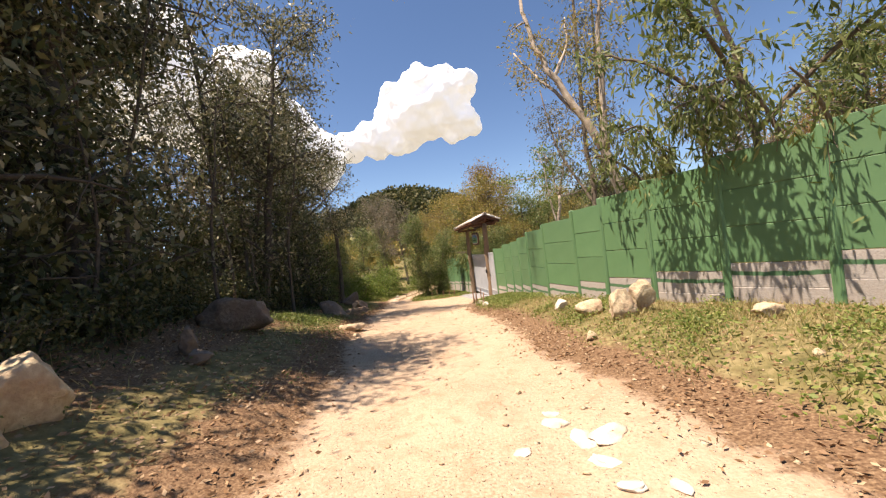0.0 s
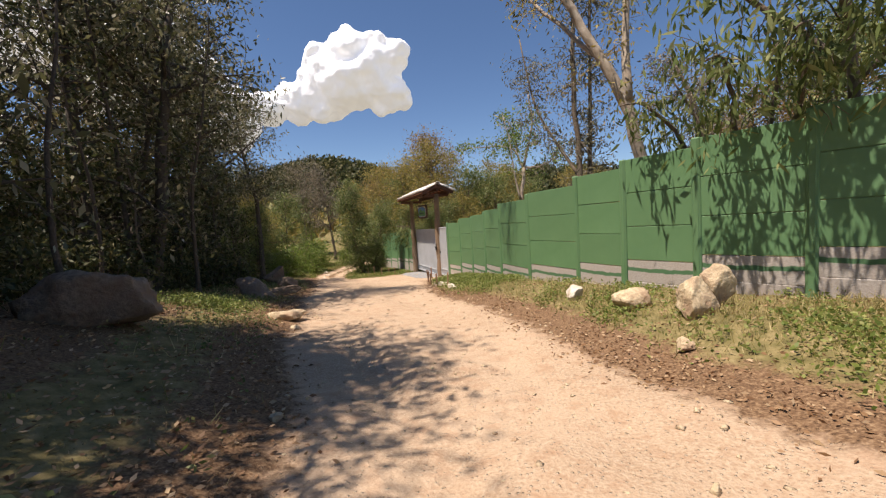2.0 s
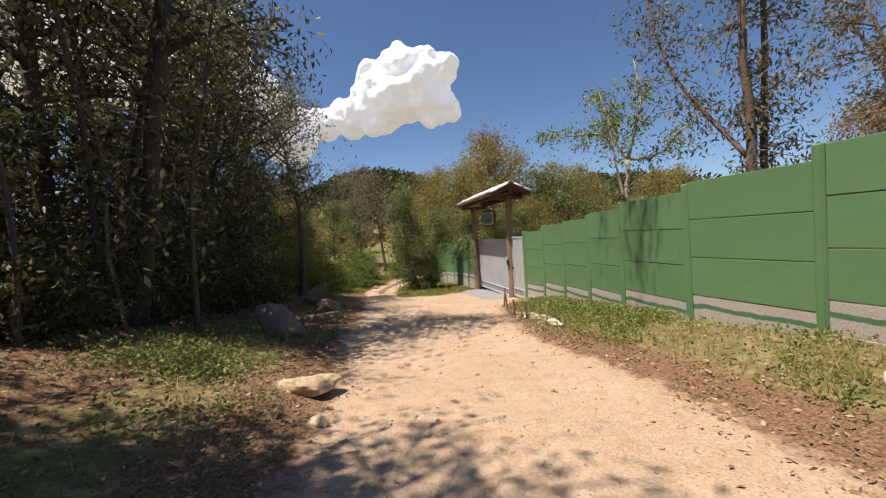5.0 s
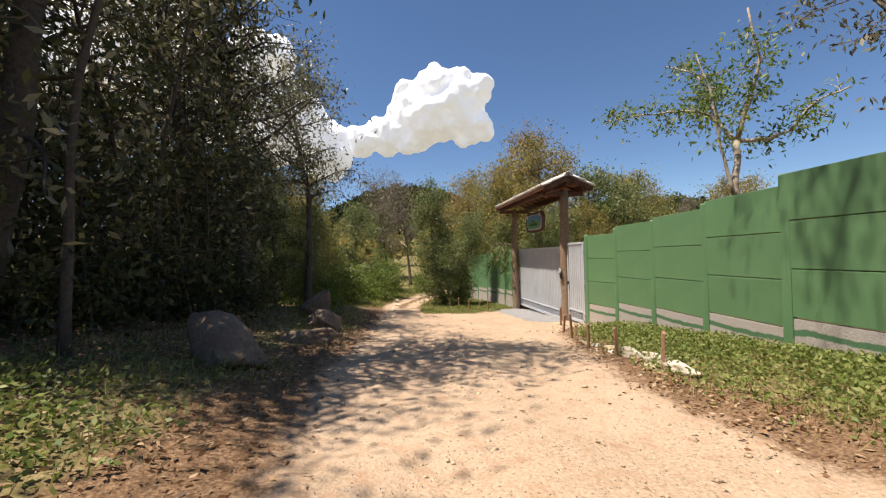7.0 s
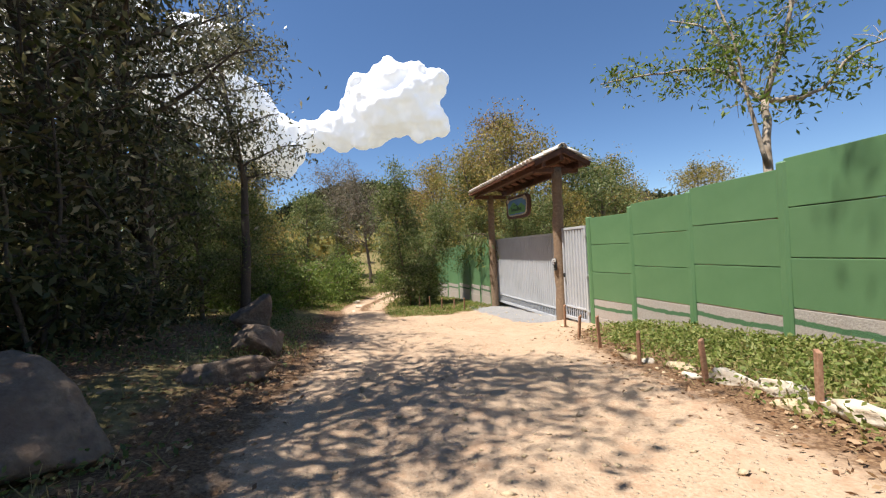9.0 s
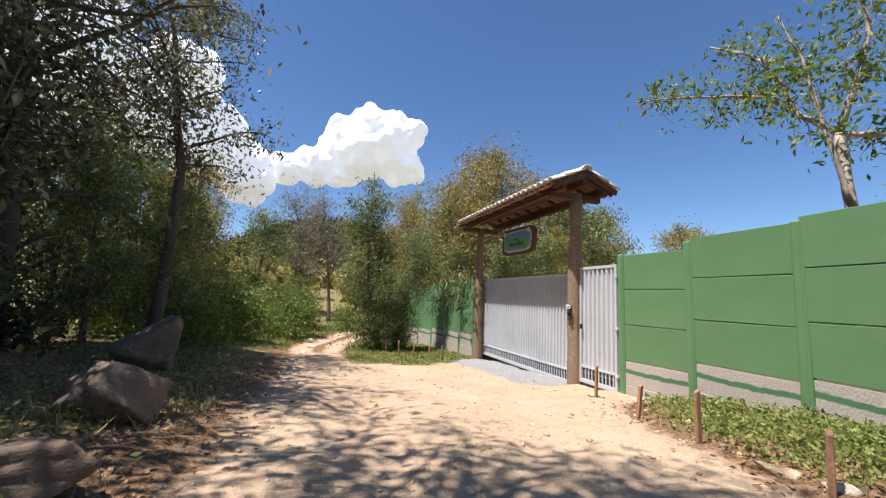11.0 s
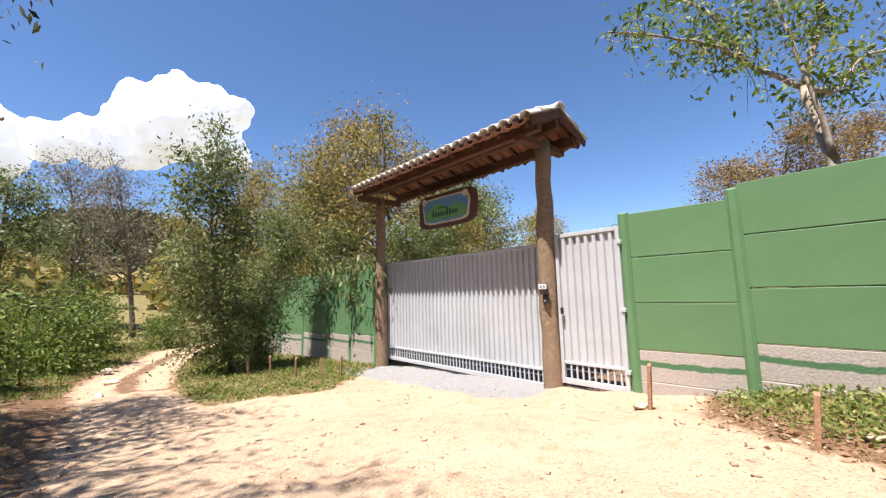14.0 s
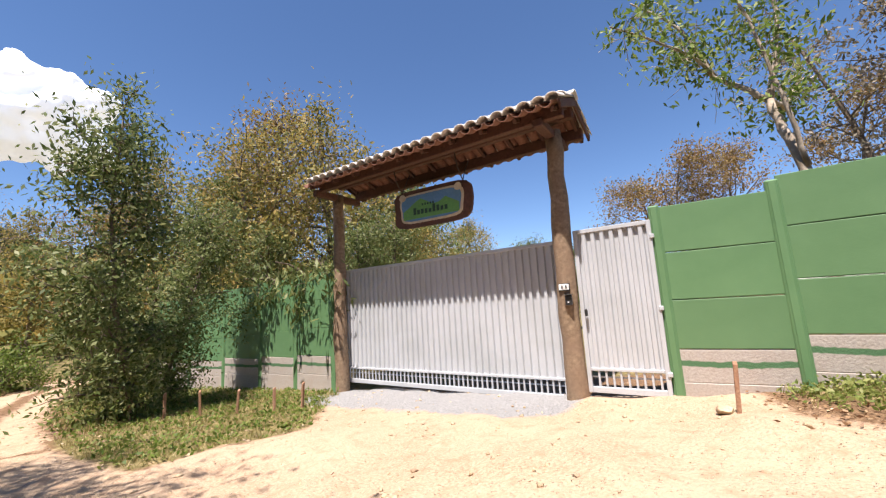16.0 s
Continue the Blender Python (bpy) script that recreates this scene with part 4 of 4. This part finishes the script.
limbed("overhanging_bush", "broad-leaved green bush with drooping sprays hanging over the wall", "bush", 38, 7.9, 7.3, [
    ([(0, 0, -0.3), (-0.3, -0.2, 1.5), (-0.9, -0.5, 2.7), (-1.3, -0.7, 3.2), (-1.8, -0.9, 3.0)], 0.05, 0.012, 22, 400),
    ([(0, 0, -0.3), (-0.1, -0.5, 1.6), (-0.6, -1.0, 2.7), (-1.0, -1.2, 3.0)], 0.05, 0.012, 14, 150)], LEAF_GREEN, 0.19, BARK, 0.21, 1.7, 0.55, 0.12)
limbed("tall_tree", "tall airy tree with grey-brown foliage on several stems behind the wall", "tree", 35, 5.85, 13.3, [
    ([(0, 0, -0.4), (0.0, 0.05, 2.5), (-0.1, 0.1, 5.0), (0.1, 0.2, 8.0), (0.0, 0.3, 11.5)], 0.10, 0.03, 46, 3000),
    ([(0.2, 0.2, -0.4), (0.35, 0.3, 2.6), (0.5, 0.4, 5.5), (0.7, 0.6, 9.5)], 0.08, 0.03, 40, 2600),
    ([(0, 0.05, 2.6), (-0.4, 0.7, 3.6), (-0.9, 1.3, 5.0), (-1.1, 1.7, 7.0)], 0.05, 0.02, 26, 1500)], LEAF_ASH, 0.11, BARK, 0.34, 1.0, 0.8, 0.2)
t = tree("tall_tree", "tall thin tree with grey-brown foliage behind the wall", "tree", 35, 12.0, 1.7, 5200, LEAF_GREY, 0.15, BARK, 0.15, (0.0, 0.02), 0.34, 24, 0.7, 5, 0.36, stems=2)
put(t, 12.0, 16.5, 120, 0.9)
limbed("pale_tree", "pale crooked tree with a flat green canopy behind the wall", "tree", 36, 4.95, 17.5, [
    ([(0, 0, -0.4), (0.05, 0.05, 1.5), (0.1, 0.12, 2.6), (0.24, 0.32, 3.3), (0.33, 0.45, 3.95)], 0.088, 0.06, 0, 0),
    ([(0.33, 0.45, 3.95), (0.22, 0.75, 4.3), (0.25, 1.1, 4.65), (-0.2, 1.2, 4.95), (-1.1, 1.4, 5.0), (-2.2, 1.6, 4.95)], 0.05, 0.012, 34, 800),
    ([(0.25, 1.1, 4.65), (0.2, 1.3, 5.4), (0.0, 1.6, 6.0), (-0.5, 2.0, 6.4)], 0.05, 0.015, 24, 560),
    ([(0.33, 0.45, 3.95), (0.5, 0.3, 4.7), (0.7, 0.2, 5.6), (0.6, 0.4, 6.8)], 0.055, 0.02, 26, 600),
    ([(0.33, 0.45, 3.95), (0.75, 0.35, 3.9), (1.3, 0.45, 4.05), (1.65, 0.3, 4.6), (2.2, 0.1, 4.8)], 0.05, 0.015, 18, 420),
    ([(0.08, 0.1, 2.7), (-0.1, 0.2, 3.7), (-0.15, 0.4, 5.0), (-0.35, 0.6, 6.0)], 0.04, 0.012, 20, 420)], LEAF_LIME, 0.13, PALE_BARK, 0.36, 0.6, 0.6, 0.16)

# trees behind the gate
g1 = tree("garden_tree", "olive and yellow tree behind the far wall", "tree", 41, 8.4, 2.2, 9000, LEAF_OLIVE, 0.145, BARK, 0.13, (0, 0), 0.22, 28, 0.4, 5, 0.40)
g2 = tree("garden_tree", "green tree behind the gate", "tree", 42, 7.2, 1.8, 8500, LEAF_GREEN, 0.145, BARK, 0.12, (0.03, 0), 0.20, 26, 0.4, 5, 0.38)
g3 = tree("rust_tree", "tree with thinning rust-brown foliage", "tree", 43, 8.6, 2.4, 8000, LEAF_RUST, 0.138, BARK, 0.13, (0, 0.02), 0.30, 26, 0.3, 6, 0.34)
put(g1, 1.4, 27.2), put(g2, -0.9, 30.5), put(g3, 1.4, 32.0, 0, 1.2)
again(g1, -0.1, 28.6, 80, 0.92), again(g2, 3.6, 27.2, 30, 0.95), again(g2, 5.6, 28.2, 140, 0.9), again(g3, 0.8, 31.5, 200, 1.05), again(g1, 6.8, 30.5, 20, 0.85)
again(g1, -2.4, 33.5, 70, 1.0), again(g3, -4.6, 43.0, 140, 1.15), again(g1, -0.4, 36.5, 200, 1.0), again(g1, -7.4, 45.0, 10, 1.0)
again(g2, 1.2, 25.0, 300, 0.55), again(g2, 2.4, 24.9, 100, 0.6), again(g1, 3.2, 25.4, 10, 0.55), again(g2, -0.2, 27.0, 50, 0.6)
again(g3, 19.0, 25.0, 30, 1.15), again(g3, 21.5, 23.5, 100, 1.2), again(g3, 20.5, 27.0, 190, 1.1), again(g2, 17.0, 30.0, 60, 0.75)
b2 = tree("large_bush", "dense dark green bush at the end of the far wall", "bush", 44, 4.6, 1.5, 8000, LEAF_GREEN, 0.14, BARK, 0.06, (0, 0), 0.03, 34, 0.4, 4, 0.34, stems=5)
put(b2, -3.3, 30.6)
w1 = tree("roadside_tree", "dense dark green tree on the grass by the far wall", "tree", 47, 6.0, 0.95, 12000, LEAF_GREEN, 0.105, BARK, 0.06, (0, 0), 0.05, 46, 0.5, 4, 0.27)
put(w1, -2.65, 25.4)
again(w1, -2.45, 26.4, 100, 0.8)
# bush added so its sprays cast the leaf shadows on the far wall
limbed("overhanging_bush", "green bush with drooping sprays hanging over the far wall", "bush", 49, 0.95, 25.0, [
    ([(0, 0, -0.3), (-0.5, -0.1, 1.6), (-1.1, -0.3, 2.5), (-1.6, -0.5, 2.6)], 0.05, 0.012, 20, 420),
    ([(0, 0, -0.3), (-0.3, -0.5, 1.6), (-0.8, -1.0, 2.6), (-1.3, -1.3, 2.6)], 0.05, 0.012, 20, 420),
    ([(0, 0.1, -0.3), (-0.7, 0.5, 1.8), (-1.3, 0.8, 2.4), (-1.9, 1.0, 2.4)], 0.05, 0.012, 18, 300)], LEAF_GREEN, 0.2, BARK, 0.25, 1.6, 0.55, 0.13)
# beyond the far track
b3 = tree("roadside_bush", "rounded light green bush beside the far track", "bush", 45, 2.4, 1.3, 5000, LEAF_LIME, 0.13, BARK, 0.04, (0, 0), 0.03, 30, 0.3, 3, 0.28, stems=5, group="bushes by the far track")
put(b3, -7.2, 24.6)
for x, y, s in [(-8.4, 26.2, 1.1), (-7.0, 27.6, 0.9), (-7.9, 22.4, 1.1), (-6.4, 21.2, 0.8), (-7.6, 30.0, 1.0), (-9.6, 23.6, 1.3), (-8.6, 33.0, 1.2), (-6.0, 34.5, 0.8), (-3.2, 36.5, 1.0), (-1.5, 34.0, 1.1)]:
    again(b3, x, y, rt.uniform(0, 360), s)
again(g2, -9.2, 21.0, 10, 0.85), again(g2, -8.6, 29.0, 70, 0.8), again(g2, -10.8, 25.0, 160, 0.95), again(g1, -11.5, 29.0, 220, 0.9), again(g2, -7.6, 19.2, 100, 0.6)
again(g2, -6.4, 18.6, 240, 0.45), again(g2, -6.7, 20.6, 20, 0.55), again(g1, -7.3, 22.0, 80, 0.55), again(g2, -7.8, 23.6, 180, 0.6), again(g2, -6.2, 19.7, 300, 0.38)
d1 = tree("bare_tree", "tall airy grey tree with thin dry foliage", "tree", 46, 9.5, 2.9, 5200, LEAF_GREY, 0.14, BARK, 0.14, (0, 0), 0.35, 30, 0.2, 7, 0.36, up=0.9)
put(d1, -8.6, 40.0)
again(d1, -12.0, 44.0, 90, 1.05), again(d1, -5.0, 47.0, 200, 0.95)
for i in range(22):
    y = rt.uniform(42, 95)
    x = rt.uniform(-60, 50)
    again((g1, g2, g3, d1)[i % 4], x, y, rt.uniform(0, 360), rt.uniform(0.7, 1.1))
for x, y in [(12, 33), (15, 37), (10, 38), (6, 36), (2, 40), (19, 35), (-15, 33), (-18, 27), (-14, 20), (-13, 14), (-12, 8), (-12, 2), (-16, 24), (13, 13), (15, 8), (17, 18)]:
    again((g1, g2, g3)[int(abs(x)) % 3], x, y, rt.uniform(0, 360), rt.uniform(0.8, 1.05))

# ---- hills ----
def hill(name, label, cx, cy, rx, ry, h, mat, seed):
    n, m = 60, 24
    r = np.random.default_rng(seed)
    verts, faces = [], []
    for j in range(m + 1):
        q = j / m
        for i in range(n):
            a = 2 * math.pi * i / n
            k = 1 + 0.18 * noise.noise(Vector((math.cos(a) * 2, math.sin(a) * 2, seed)))
            x, y = cx + rx * q * math.cos(a) * k, cy + ry * q * math.sin(a) * k
            z = h * math.cos(q * math.pi / 2) ** 1.4 + h * 0.05 * noise.fractal(Vector((x * 0.03, y * 0.03, seed)), 0.9, 2, 5)
            verts.append((x, y, z - 2))
    for j in range(m):
        for i in range(n):
            faces.append((j * n + i, j * n + (i + 1) % n, (j + 1) * n + (i + 1) % n, (j + 1) * n + i))
    ob = new(name, mesh_of(name, verts, faces, mat, True))
    return tagged(ob, label, "hill", kind="structure")

HILL = grainy("wooded_hillside", (0.035, 0.05, 0.018), (0.10, 0.11, 0.04), (0.07, 0.08, 0.03), 0.03, 0.35, 0.95, 1.0, 2.0)
MEADOW = grainy("dry_meadow", (0.22, 0.19, 0.06), (0.36, 0.30, 0.12), (0.14, 0.15, 0.05), 0.12, 0.9, 0.95, 0.5, 0.3)
hill("backdrop_hill", "dry yellow meadow slope beyond the trees", -14, 105, 42, 46, 9.5, MEADOW, 3)
hill("backdrop_hill", "wooded green mountain ridge in the distance", -190, 620, 260, 140, 105, HILL, 5)
hill("backdrop_hill", "wooded green mountain ridge in the distance", 160, 560, 260, 130, 62, HILL, 6)

# ---- distant woods ----
def far_woods(name, label, seed, n, keep, size, mat, height):
    r = np.random.default_rng(seed)
    pts = keep(r, n)
    per = 90
    c = np.repeat(pts, per, 0)
    g = r.normal(size=(len(c), 3))
    g /= np.linalg.norm(g, axis=1)[:, None]
    s = np.repeat(r.uniform(0.6, 1.25, n), per)[:, None] * size * r.uniform(0.5, 1.0, (len(c), 1))
    c = c + g * s * (0.8, 0.8, 1.2) + (0, 0, height)
    v, f = leaf_arrays(c, r, size * 0.40, size * 0.28, 0.2)
    return tagged(new(name, leaf_mesh(name, v, f, mat)), label, "woods", kind="stuff")

def on_meadow(r, n):
    a, q = r.uniform(0, 2 * math.pi, n), np.sqrt(r.uniform(0.02, 1.2, n))
    return np.stack([-14 + 42 * q * np.cos(a), 105 + 46 * q * np.sin(a), 9.5 * np.cos(np.clip(q, 0, 1) * math.pi / 2) ** 1.4 - 2], 1)

def on_ridge(cx, cy, rx, ry, h):
    def at(r, n):
        a, q = r.uniform(math.pi, 2 * math.pi, n), np.sqrt(r.uniform(0.0, 1.0, n))
        return np.stack([cx + rx * q * np.cos(a), cy + ry * q * np.sin(a), h * np.cos(q * math.pi / 2) ** 1.4 - 4], 1)
    return at

def on_flat(r, n):
    return np.stack([r.uniform(-70, 60, n), r.uniform(48, 75, n), np.zeros(n)], 1)

far_woods("meadow_trees", "scattered dark trees on the dry meadow slope", 1, 110, on_meadow, 2.6, LEAF_DARK, 2.2)
far_woods("distant_woods", "low mixed woods beyond the far track", 4, 150, on_flat, 3.0, LEAF_OLIVE, 2.4)
far_woods("ridge_woods", "wooded cover of the mountain ridge", 2, 900, on_ridge(-190, 620, 260, 140, 105), 13.0, LEAF_DARK, 3)
far_woods("ridge_woods", "wooded cover of the mountain ridge", 3, 700, on_ridge(160, 560, 260, 130, 62), 13.0, LEAF_DARK, 3)

# ---- clouds ----
CLOUD, cn, cl, cb = material("white_cloud", 1.0)
cb.inputs["Base Color"].default_value = (0.92, 0.93, 0.95, 1)
cb.inputs["Specular IOR Level"].default_value = 0.0
# slight emission added to whiten the shaded undersides of the clouds
cb.inputs["Emission Color"].default_value = (0.93, 0.95, 1.0, 1)
cb.inputs["Emission Strength"].default_value = 0.22

def cloud(name, label, puffs, seed, fine=3.2):
    """Puffs fused into one billowing body."""
    bm = bmesh.new()
    r = random.Random(seed)
    for x, y, z, s in puffs:
        made = bmesh.ops.create_icosphere(bm, subdivisions=3, radius=1)["verts"]
        o = Vector((r.uniform(0, 50), r.uniform(0, 50), 0))
        for v in made:
            d = noise.fractal(v.co * 1.2 + o, 0.9, 2.1, 4)
            v.co = Vector((x, y, z)) + v.co * s * (1 + 0.25 * d)
    ob = part(name, bm, CLOUD)
    fuse = ob.modifiers.new("fuse", "REMESH")
    fuse.mode, fuse.voxel_size, fuse.use_smooth_shade = "VOXEL", fine, True
    ease = ob.modifiers.new("ease", "SMOOTH")
    ease.factor, ease.iterations = 0.5, 5
    tex = bpy.data.textures.new("billow", "CLOUDS")
    tex.noise_scale, tex.noise_depth = 22.0, 4
    puffy = ob.modifiers.new("billow", "DISPLACE")
    puffy.texture, puffy.texture_coords, puffy.strength, puffy.mid_level = tex, "GLOBAL", 13.0, 0.5
    ob.data.polygons.foreach_set("use_smooth", [True] * len(ob.data.polygons))
    return tagged(ob, label, "cloud", kind="structure")

CY = 700.0
def puff(az, el, deg):
    """A puff of a cloud by bearing, elevation and radius in degrees."""
    d = CY
    x = d * math.sin(radians(az)) * math.cos(radians(el))
    y = d * math.cos(radians(az)) * math.cos(radians(el))
    return (x, y + 10, d * math.sin(radians(el)), d * math.tan(radians(deg)))

rc = random.Random(12)
big = [puff(-16, 18, 3.2), puff(-12.5, 20, 4.0), puff(-9.5, 21, 3.6), puff(-12, 23.6, 3.0), puff(-6.5, 18.5, 2.4), puff(-20, 17.5, 2.4), puff(-15, 21.5, 3.0), puff(-23, 16.5, 2.2)]
for az, el, spread, size, many in ((-12.5, 20.5, 4.0, 1.6, 22), (-10.0, 22.8, 2.6, 1.3, 12), (-15.5, 22.0, 2.0, 1.2, 10), (-7.5, 18.8, 2.2, 1.2, 10), (-19.5, 17.6, 3.0, 1.2, 12)):
    for _ in range(many):
        big.append(puff(az + rc.gauss(0, 1) * spread * 0.7, el + rc.gauss(0, 1) * spread * 0.45, size * rc.uniform(0.55, 1.2)))
cloud("cloud", "big bright white cumulus cloud", big, 1)
cloud("cloud", "long bank of white cloud low over the wood", [puff(-28, 15, 4.0), puff(-33, 18, 5.0), puff(-39, 20, 5.5), puff(-45, 22, 6.0), puff(-52, 22, 6.0), puff(-36, 25, 4.0), puff(-60, 20, 6.0), puff(-47, 28, 4.5)], 2, 5.0)

# ---- grass, weeds, leaf litter, pebbles ----
def scatter(seed, n, x0, x1, y0, y1, keep):
    r = np.random.default_rng(seed)
    x, y = r.uniform(x0, x1, n), r.uniform(y0, y1, n)
    k = keep(x, y) > r.uniform(0, 1, n)
    x, y = x[k], y[k]
    return np.stack([x, y, ground_z(x, y)], 1), r

def patchy(x, y, s, seed):
    return 0.5 + 0.5 * np.sin(x * s + seed) * np.sin(y * s * 0.83 + 2 * seed) * 0.9 + 0.25 * np.sin(x * s * 2.7 - y * s * 1.9 + seed)

def right_of(y):
    return np.interp(y, [p[1] for p in POSTS[::-1]], [p[0] for p in POSTS[::-1]])

def verge_right(x, y):
    d = x - table(y, RIGHT)
    ok = (x < right_of(y) - 0.06) & (y < 18.3)
    edge = np.interp(y, [10, 12], [0.45, 0.12])
    return ok * np.clip((d - edge) / 0.75, 0, 1) * np.clip(patchy(x, y, 1.7, 1.0), np.interp(y, [10, 12.5], [0.12, 0.6]), 1)

def verge_left(x, y):
    d = table(y, LEFT) - x
    return (d > 0.25) * (d < 2.6) * np.interp(y, [7.5, 9], [0.2, 1.0]) * np.clip(patchy(x, y, 1.4, 2.5) * 1.4 - 0.35, 0.02, 1) * np.clip(d / 0.8, 0, 1) * (y < 21)

def far_patch(x, y):
    d, e = x - table(y, RIGHT), table(y, LEFT) - x
    w = np.interp(y, [p[1] for p in POSTS_FAR], [p[0] for p in POSTS_FAR])
    return np.maximum((near_patch(x, y) > 0.6) * 0.9, (y > 23.3) * np.maximum((d > 0.1) * (x < w - 0.15) * np.clip(d / 0.4, 0, 1), (e > 0.1) * (e < 3.5) * 0.7))

def blades(seed, pts, r, length, width, mat, name, label, lean=0.5):
    n = len(pts)
    d = np.stack([r.normal(size=n) * lean, r.normal(size=n) * lean, np.ones(n)], 1)
    d /= np.linalg.norm(d, axis=1)[:, None]
    s = np.cross(d, r.normal(size=(n, 3)))
    s /= np.linalg.norm(s, axis=1)[:, None]
    size = r.uniform(0.5, 1.3, n)[:, None]
    d, s = d * length * size, s * width * size * 0.5
    p = pts - (0, 0, 0.01)
    v = np.stack([p - s, p + s, p + d + s * 0.25 + d * 0, p + d - s * 0.25], 1).reshape(-1, 3)
    return tagged(new(name, leaf_mesh(name, v, np.arange(4 * n).reshape(n, 4), mat)), label, "grass", kind="stuff")

def weeds(pts, r, length, mat, name, label, height):
    base = np.repeat(pts, 5, 0)
    base = base + np.stack([r.normal(size=len(base)) * 0.05, r.normal(size=len(base)) * 0.05, r.uniform(0.0, height, len(base))], 1)
    v, f = leaf_arrays(base, r, length, length * 0.5, -0.35, 0.4)
    return tagged(new(name, leaf_mesh(name, v, f, mat)), label, "weeds", kind="stuff")

p, r = scatter(1, 230000, 1.2, 11, -2, 18.4, verge_right)
blades(1, p, r, 0.10, 0.009, STRAW, "dry_grass", "short dry grass on the sunny verge")
p, r = scatter(2, 150000, 1.2, 11, -2, 18.4, lambda x, y: verge_right(x, y) * np.maximum(np.clip(patchy(x, y, 1.1, 4.0) * 1.6 - 0.3, 0.05, 1), np.interp(y, [11, 13], [0.0, 0.75])) * np.interp(y, [8, 12], [0.55, 1.0]))
weeds(p, r, 0.05, LEAF_VERGE, "verge_weeds", "low green weeds growing along the foot of the wall", 0.11)
p, r = scatter(3, 30000, -7, 2, -2, 21, verge_left)
weeds(p, r, 0.045, LEAF_GREEN, "wood_edge_weeds", "low green weeds at the edge of the wood", 0.12)
p, r = scatter(14, 4500, -3.8, -0.6, 8.6, 11.0, lambda x, y: np.clip(1.2 - np.hypot((x + 2.3) / 1.0, (y - 9.7) / 0.9), 0, 1) * patchy(x, y, 3.1, 1.2))
# brighter leaf than the wood-edge weeds: sunlight on this clump put into the colour
weeds(p, r, 0.05, LEAF_VERGE, "sunny_weeds", "thick clump of sunlit green weeds at the edge of the wood", 0.16)
p, r = scatter(4, 40000, -7, 2, -2, 21, verge_left)
blades(4, p, r, 0.13, 0.010, STRAW, "wood_edge_grass", "thin grass at the edge of the wood")
p, r = scatter(5, 150000, -10, 1, 21, 36, far_patch)
blades(5, p, r, 0.075, 0.010, STRAW, "far_grass", "dry yellow-green grass beside the far wall")
p, r = scatter(6, 12000, -10, 1, 21, 36, far_patch)
weeds(p, r, 0.06, LEAF_LIME, "far_weeds", "green weeds in the grass beside the far wall", 0.06)

def flat_leaves(pts, r, length, name, label):
    v, f = leaf_arrays(pts + np.stack([0 * pts[:, 0], 0 * pts[:, 0], r.uniform(0.004, 0.025, len(pts))], 1), r, length, length * 0.45, 0.0, 0.82)
    return tagged(new(name, leaf_mesh(name, v, f, LEAF_FALLEN)), label, "leaf litter", kind="stuff")

def litter_right(x, y):
    d = x - table(y, RIGHT)
    return (x < right_of(y) - 0.05) * (y < 18.3) * (np.exp(-((d - 0.25) / 0.38) ** 2) + 0.32 * (d > 0.2)) * np.clip(patchy(x, y, 2.1, 3.0), 0.2, 1)

def litter_left(x, y):
    d = table(y, LEFT) - x
    return (d > -0.25) * (0.9 * np.exp(-((d - 0.5) / 0.5) ** 2) + 0.6 * (d > 0.3) * (d < 6)) * (y < 20)

p, r = scatter(7, 100000, 1.0, 11, -2, 18.4, litter_right)
flat_leaves(p, r, 0.05, "leaf_litter", "fallen brown leaves along the verge")
p, r = scatter(8, 80000, -9, 2.6, -3, 20, litter_left)
flat_leaves(p, r, 0.05, "wood_leaf_litter", "fallen brown leaves on the floor of the wood")
p, r = scatter(9, 2600, -5, 6, 0, 27, lambda x, y: 0.05 * ((x > table(y, LEFT)) & (x < table(y, RIGHT))) + 0 * x)
flat_leaves(p, r, 0.05, "track_leaves", "few dry leaves scattered on the track")

def pebbles(pts, r, name, label, mat, lo, hi):
    n = len(pts)
    octa = np.array([(1, 0, 0), (0, 1, 0), (-1, 0, 0), (0, -1, 0), (0, 0, 0.6), (0, 0, -0.6)])
    tri = np.array([(0, 1, 4), (1, 2, 4), (2, 3, 4), (3, 0, 4), (1, 0, 5), (2, 1, 5), (3, 2, 5), (0, 3, 5)])
    sz = (lo + (hi - lo) * r.uniform(0, 1, n) ** 3)[:, None, None] * r.uniform(0.6, 1.3, (n, 1, 3))
    v = pts[:, None, :] + octa[None] * sz + r.normal(size=(n, 6, 3)) * sz * 0.18
    f = (tri[None] + 6 * np.arange(n)[:, None, None]).reshape(-1, 3)
    me = bpy.data.meshes.new(name)
    me.from_pydata(v.reshape(-1, 3).tolist(), [], f.tolist())
    me.materials.append(mat)
    me.polygons.foreach_set("use_smooth", [True] * len(me.polygons))
    return tagged(new(name, me), label, "pebbles", kind="stuff")

on_track = lambda x, y: ((x > table(y, LEFT) - 0.2) & (x < table(y, RIGHT) + 0.3) & (y < 30)) * np.clip(patchy(x, y, 1.9, 0.7) * 1.2 - 0.1, 0.1, 1)
p, r = scatter(10, 30000, -6, 8, -1, 30, on_track)
pebbles(p, r, "pebbles", "small pale stones pressed into the dirt track", ROCK, 0.005, 0.034)
